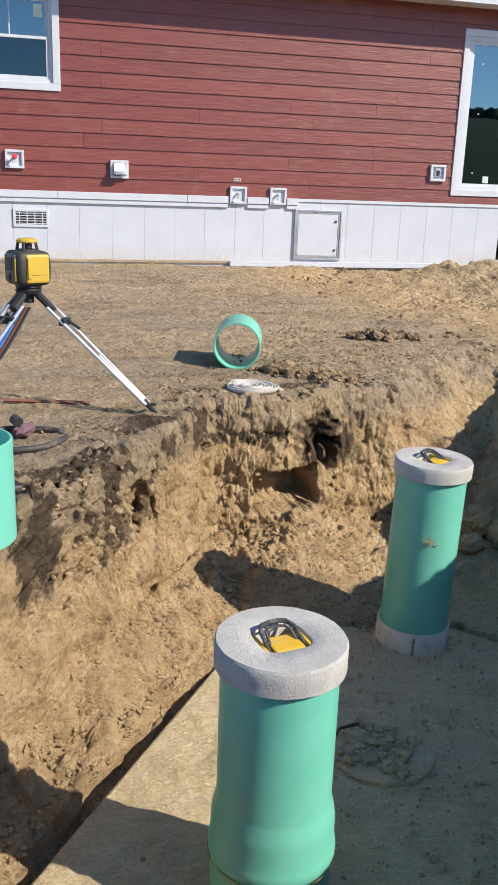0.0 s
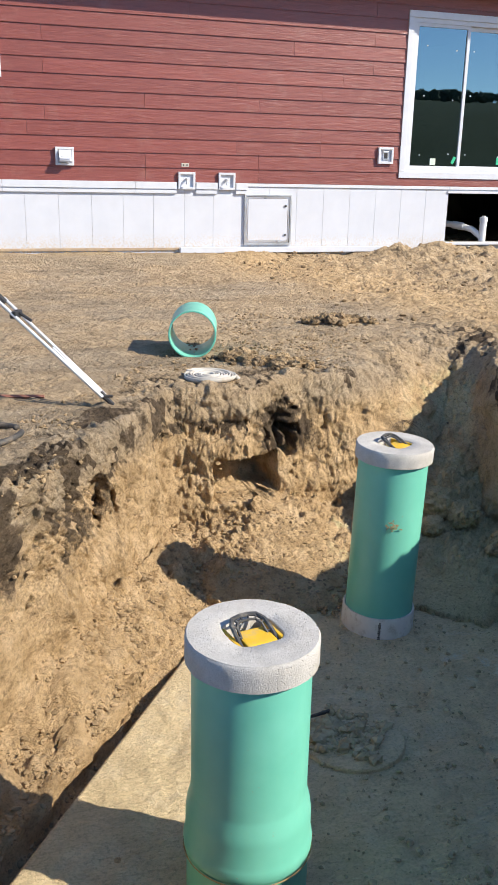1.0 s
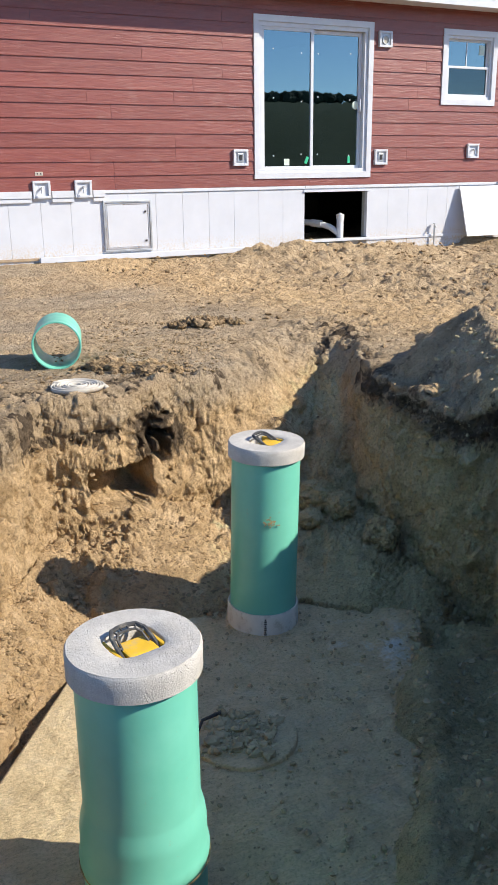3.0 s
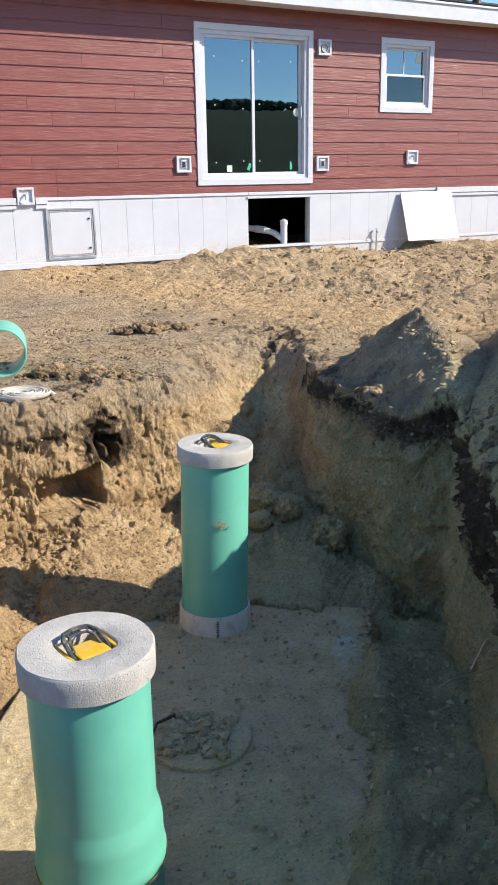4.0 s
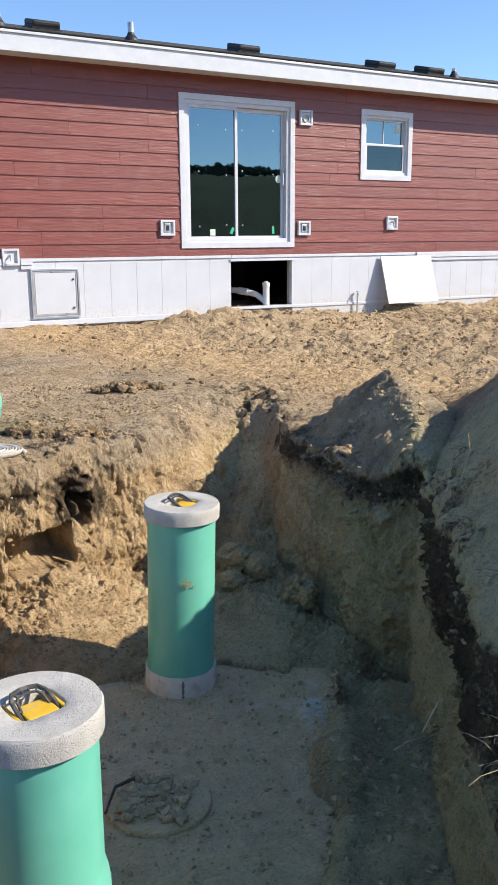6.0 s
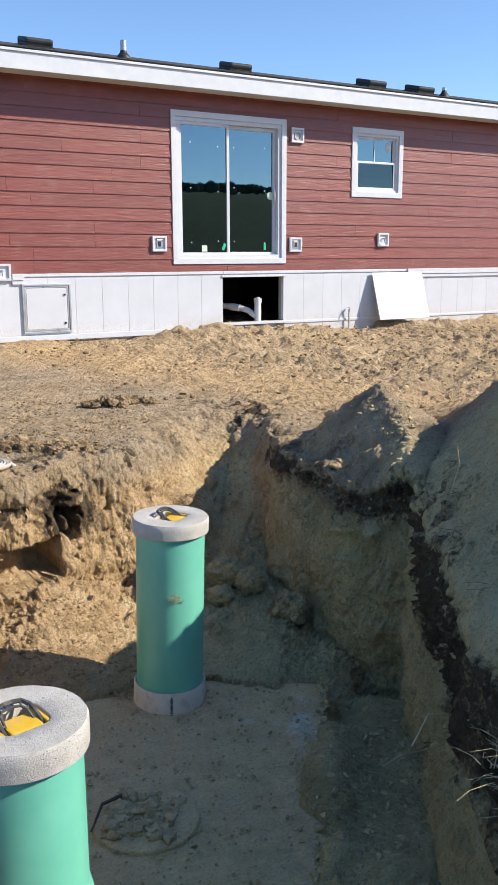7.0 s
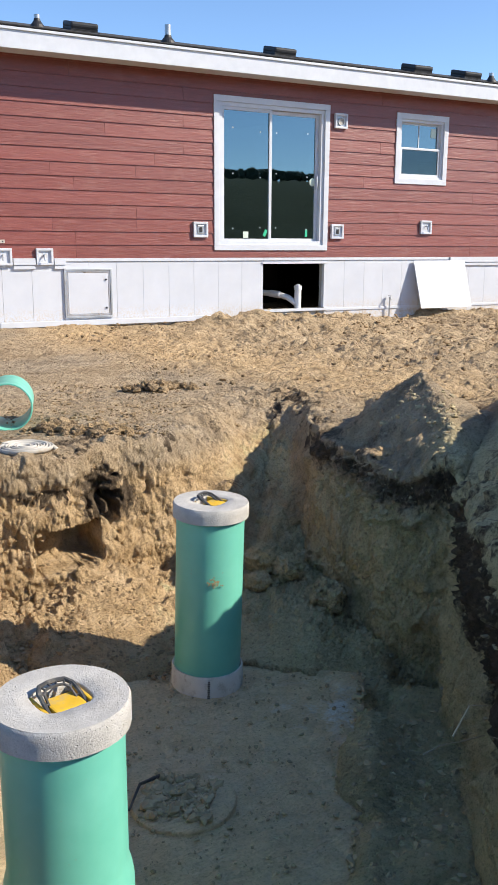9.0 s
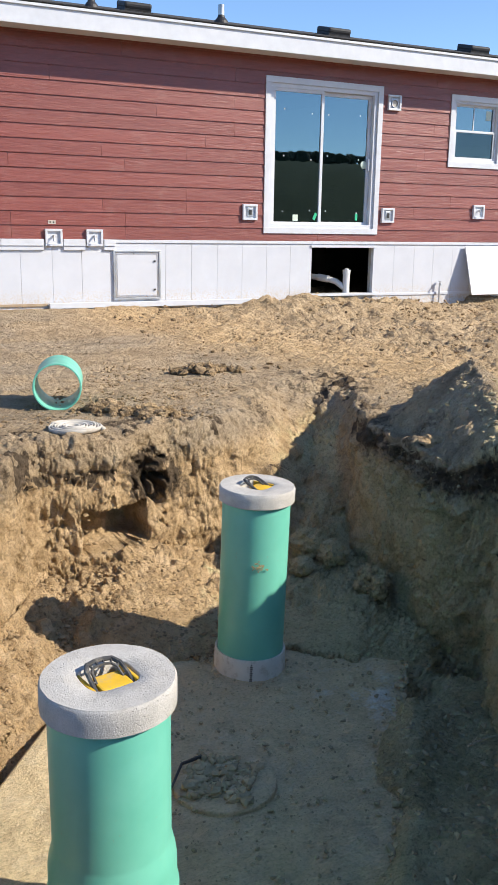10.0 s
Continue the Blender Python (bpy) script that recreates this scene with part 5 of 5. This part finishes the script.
# ---- earth lumps, stones, roots, dry grass ----
def lump_thing(name, label, category, u, v, r, seed, mat, squash=0.7, lift=0.35, group="", sub=4, rough=0.45, freq=1.6, crumbly=0):
    x, y = xy(u, v)
    z = hz(x, y)
    t = thing(name, label, category, pose(x, y, z), group)
    b = lump(r, seed, squash, sub, rough, freq)
    b.transform(pose(x, y, z + r * squash * lift, 0, 0, seed * 47))
    rnd = random.Random(seed)
    for k in range(crumbly):
        away, a = r * 1.5 * rnd.random() ** 0.7, rnd.uniform(0, 6.28)
        px, py = x + away * math.cos(a) * 1.3, y + away * math.sin(a) * 0.8
        cr = r * rnd.uniform(0.18, 0.50) * (1.25 - 0.45 * away / r)
        c = lump(cr, seed + k * 0.37, rnd.uniform(0.6, 0.9), 2, 0.6, 1.9)
        c.transform(pose(px, py, hz(px, py) + cr * rnd.uniform(0.35, 0.9), 0, 0, rnd.uniform(0, 360)))
        part("clod", c, M_SOIL, t)
    if not crumbly:
        part("lump", b, M_SOIL, t)
    for o in t.children:
        for key, val in mat:
            o.data.attributes.new(key, "FLOAT", "POINT").data.foreach_set("value", [val] * len(o.data.vertices))


# first set gives lumps the soil colour lightened for the shaded pit
SHADE_LIFT, DARK, DRY = (("floor", 1.0),), (("topsoil_shade", 0.5),), ()
SOD = (("floor", 1.0), ("topsoil_shade", 0.4))
lump_thing("boulder", "rounded grey-brown stone half sunk in the pit floor", "stone", -7.03, 1.63, 0.125, 1, SHADE_LIFT, 0.85, 0.95, "stones in the pit", 4, 0.34, 2.0)
lump_thing("boulder", "rounded grey-brown stone half sunk in the pit floor", "stone", -7.12, 1.80, 0.11, 2, SHADE_LIFT, 0.8, 0.95, "stones in the pit", 4, 0.34, 2.0)
lump_thing("boulder", "rounded grey-brown stone half sunk in the pit floor", "stone", -7.28, 1.62, 0.09, 3, SHADE_LIFT, 0.7, 0.9, "stones in the pit", 4, 0.34, 2.0)
lump_thing("sod_clod", "dark blocky sod clod fallen on the pit floor", "clod", -7.46, 2.10, 0.115, 5, SOD, 0.95, 0.9, "", 4, 0.35, 2.2)
lump_thing("small_stone", "small pale stone on the pit floor", "stone", -7.78, 2.24, 0.035, 6, SHADE_LIFT, 0.7, 0.5)
lump_thing("sunlit_clod", "pale dry grassy clod on the pit edge", "clod", -7.34, 2.42, 0.10, 7, DRY, 0.45, 0.5)
lump_thing("earth_clod", "dark crumbly earth clod beside the hose", "clod", -6.93, 0.12, 0.12, 8, DARK, 0.8, 0.5, "clods on the yard", crumbly=26)
lump_thing("earth_clod", "dark crumbly earth clod on the graded yard", "clod", -5.32, 0.42, 0.15, 9, DARK, 0.6, 0.4, "clods on the yard", crumbly=26)
lump_thing("earth_clod", "dark crumbly earth clod on the graded yard", "clod", -5.28, 0.58, 0.12, 10, DARK, 0.6, 0.4, "clods on the yard", crumbly=26)
for k, (cu, cv, cr) in enumerate(((-7.02, 0.24, 0.085), (-7.05, 0.42, 0.10), (-6.86, 0.40, 0.075), (-6.98, 0.60, 0.08))):
    lump_thing("earth_clod", "brown crumbly clods heaped on the edge of the pit", "clod", cu, cv, cr, 21 + k, DARK if k < 2 else DRY, 0.7, 0.4, "clods on the yard", crumbly=22)


def scatter(name, label, count, area, size, mat, seed, lift=0.0):
    """Loose crumbs of soil over a stretch of ground, as one joined mesh."""
    rnd = np.random.RandomState(seed)
    base = bmesh.new()
    bmesh.ops.create_icosphere(base, subdivisions=1, radius=1.0)
    vv = np.array([v.co[:] for v in base.verts])
    ff = np.array([[v.index for v in f.verts] for f in base.faces])
    base.free()
    pts = area(rnd, count)
    count = len(pts)
    z = height(pts[:, 0], pts[:, 1])
    pu, pv = pts @ AU, pts @ AV
    z = np.where((pu < -8.13) & (pu > -11.6) & (pv > 0.62) & (pv < 2.34), np.maximum(z, SLAB_Z), z)
    rad = size[0] + (size[1] - size[0]) * rnd.rand(count) ** 3.5
    co = vv[None] * (1 + 0.42 * (rnd.rand(count, len(vv), 1) - 0.5) * 2) * rad[:, None, None]
    co *= np.stack([0.7 + 0.6 * rnd.rand(count), 0.7 + 0.6 * rnd.rand(count), 0.5 + 0.35 * rnd.rand(count)], -1)[:, None, :]
    co[..., 0] += pts[:, None, 0]
    co[..., 1] += pts[:, None, 1]
    co[..., 2] += (z + rad * 0.25 + lift * rnd.rand(count))[:, None]
    faces = (ff[None] + (np.arange(count) * len(vv))[:, None, None]).reshape(-1, 3)
    me = bpy.data.meshes.new(name)
    me.from_pydata(co.reshape(-1, 3).tolist(), [], faces.tolist())
    me.materials.append(M_SOIL if mat is DARK else M_PITCLOD if mat is SHADE_LIFT else M_CLOD)
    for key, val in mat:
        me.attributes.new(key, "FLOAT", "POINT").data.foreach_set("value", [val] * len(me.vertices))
    return tagged(new(name, me), label, "soil", kind="stuff")


def area_uv(u0, u1, v0, v1, above=-9.0):
    def f(rnd, n):
        u, v = u0 + (u1 - u0) * rnd.rand(n * 3), v0 + (v1 - v0) * rnd.rand(n * 3)
        p = np.stack(xy(u, v), -1)
        p = p[height(p[:, 0], p[:, 1]) > above]
        return p[:n]
    return f


def area_xy(x0, x1, y0, y1):
    def f(rnd, n):
        return np.stack([x0 + (x1 - x0) * rnd.rand(n), y0 + (y1 - y0) * rnd.rand(n)], -1)
    return f


scatter("talus_crumbs", "loose tan soil crumbs heaped at the foot of the bank", 5200, area_uv(-10.6, -7.75, 0.1, 0.56), (0.003, 0.018), DRY, 1)
scatter("floor_crumbs", "loose olive soil crumbs on the pit floor", 3000, area_uv(-10.9, -6.9, 1.2, 2.6), (0.0018, 0.013), SHADE_LIFT, 2)
scatter("side_crumbs", "loose olive soil crumbs beside the tank", 3400, area_uv(-10.4, -7.0, 2.3, 2.85), (0.003, 0.024), SHADE_LIFT, 9)
scatter("bank_crumbs", "loose tan soil crumbs below the hollow in the bank", 1600, area_uv(-8.4, -7.7, 0.55, 1.25), (0.003, 0.018), DRY, 8)
scatter("hatch_crumbs", "heap of olive soil crumbs on the tank hatch", 420, area_uv(-9.60, -9.28, 1.40, 1.70), (0.006, 0.030), SHADE_LIFT, 3, 0.022)
scatter("rim_crumbs", "loose tan soil crumbs along the edge of the pit", 4800, area_uv(-10.3, -5.2, -0.45, 0.9, -0.6), (0.002, 0.015), DRY, 4)
scatter("yard_crumbs", "loose tan soil lumps strewn over the yard", 3200, area_xy(-2.6, 7.5, -6.0, -0.15), (0.004, 0.032), DRY, 5)
scatter("graded_crumbs", "small soil crumbs on the graded yard", 2200, area_xy(-7.5, -2.2, -6.5, -0.1), (0.003, 0.012), DARK, 6)
scatter("heap_crumbs", "loose soil lumps on the spoil heap", 2200, area_uv(-11.0, -5.6, 2.4, 4.2), (0.002, 0.011), SHADE_LIFT, 7)


def tuft(name, label, spots, mat, seed, length, thick, up=0.5):
    rnd = random.Random(seed)
    t = thing(name, label, "grass", pose(*spots[0]))
    bm = bmesh.new()
    for sx, sy, sz in spots:
        for k in range(24):
            a = rnd.uniform(0, 6.28)
            l = length * rnd.uniform(0.4, 1.1)
            e = up * rnd.uniform(-0.3, 1.0)
            p0 = Vector((sx + rnd.gauss(0, 0.03), sy + rnd.gauss(0, 0.03), sz - 0.01))
            d = Vector((math.cos(a), math.sin(a), e)).normalized()
            pts = [p0 + d * l * s + Vector((0, 0, -0.35 * l * s * s)) + Vector((rnd.gauss(0, 0.006), rnd.gauss(0, 0.006), 0)) for s in (0, 0.35, 0.7, 1.0)]
            tube(pts, thick, 4, 0.4, bm)
    tagged(part("blades", bm, mat, t), "dry blades", kind="stuff")


def spot(u, v, dz=0.0):
    x, y = xy(u, v)
    return (x, y, hz(x, y) + dz)


tuft("dry_grass", "dry straw tuft hanging over the pit edge", [(*xy(-10.60, 2.82), -0.48), (*xy(-10.52, 2.86), -0.45), (*xy(-10.68, 2.84), -0.52)], M_STRAW, 1, 0.13, 0.0012, 0.6)
tuft("dry_grass", "dry straw tuft hanging over the pit edge", [spot(-7.36, 2.38), spot(-7.28, 2.36)], M_STRAW, 2, 0.14, 0.002, 0.2)
tuft("dry_roots", "dark dry roots hanging from the trench side", [spot(-6.75, 1.15, 0.0), spot(-6.9, 1.02), spot(-6.6, 1.25), spot(-6.7, 2.15)], M_ROOTS, 3, 0.2, 0.002, 0.1)
tuft("dry_grass", "sparse dry grass on the spoil heap", [spot(-8.5, 3.0), spot(-9.0, 2.96), spot(-9.6, 2.96), spot(-8.1, 3.05)], M_ROOTS, 4, 0.16, 0.0016, 0.7)
for pts, r in (([(-9.85, 2.55, -0.95), (-9.75, 2.62, -0.97), (-9.65, 2.72, -1.0), (-9.6, 2.80, -1.0)], 0.004), ([(-8.55, 2.92, -0.28), (-8.6, 2.95, -0.12), (-8.65, 2.93, -0.02)], 0.004),
               ([(-8.3, 2.98, -0.16), (-8.2, 3.06, -0.13)], 0.004), ([(-10.1, 2.62, -0.72), (-10.0, 2.68, -0.66), (-9.95, 2.75, -0.68)], 0.003)):
    t = thing("twig", "thin pale twig caught in the bank", "twig", pose(*xy(pts[0][0], pts[0][1]), pts[0][2]))
    part("stem", tube([(*xy(a, b), c) for a, b, c in pts], r, 5, 0.5), M_STRAW, t)
t = thing("root", "bent dark root lying on the tank hatch", "root", pose(*xy(-9.4, 1.36), SLAB_Z))
part("stem", tube([(*xy(-9.32, 1.44), SLAB_Z + 0.03), (*xy(-9.42, 1.37), SLAB_Z + 0.045), (*xy(-9.56, 1.36), SLAB_Z + 0.012)], 0.009, 6, 0.6), M_DUSTY_BLACK, t)


# ---- woods on the hillside opposite the house ----
def build_woods():
    rnd = np.random.RandomState(11)
    n = 1700
    base = bmesh.new()
    bmesh.ops.create_icosphere(base, subdivisions=2, radius=1.0)
    vv = np.array([v.co[:] for v in base.verts])
    ff = np.array([[v.index for v in f.verts] for f in base.faces])
    base.free()
    px, py = rnd.uniform(-70, 130, n), rnd.uniform(-93, -82, n)
    pz = height(px, py)
    rad = rnd.uniform(0.18, 0.6, n)
    co = vv[None] * (1 + 0.9 * (rnd.rand(n, len(vv), 1) - 0.5)) * rad[:, None, None]
    co = co + np.stack([px, py, pz + rad * 0.7], -1)[:, None, :]
    faces = (ff[None] + (np.arange(n) * len(vv))[:, None, None]).reshape(-1, 3)
    me = bpy.data.meshes.new("far_woods")
    me.from_pydata(co.reshape(-1, 3).tolist(), [], faces.tolist())
    me.materials.append(M_VEG)
    tagged(new("far_woods", me), "dark scrubby woods on the far hillside", "woods", kind="stuff")


build_woods()
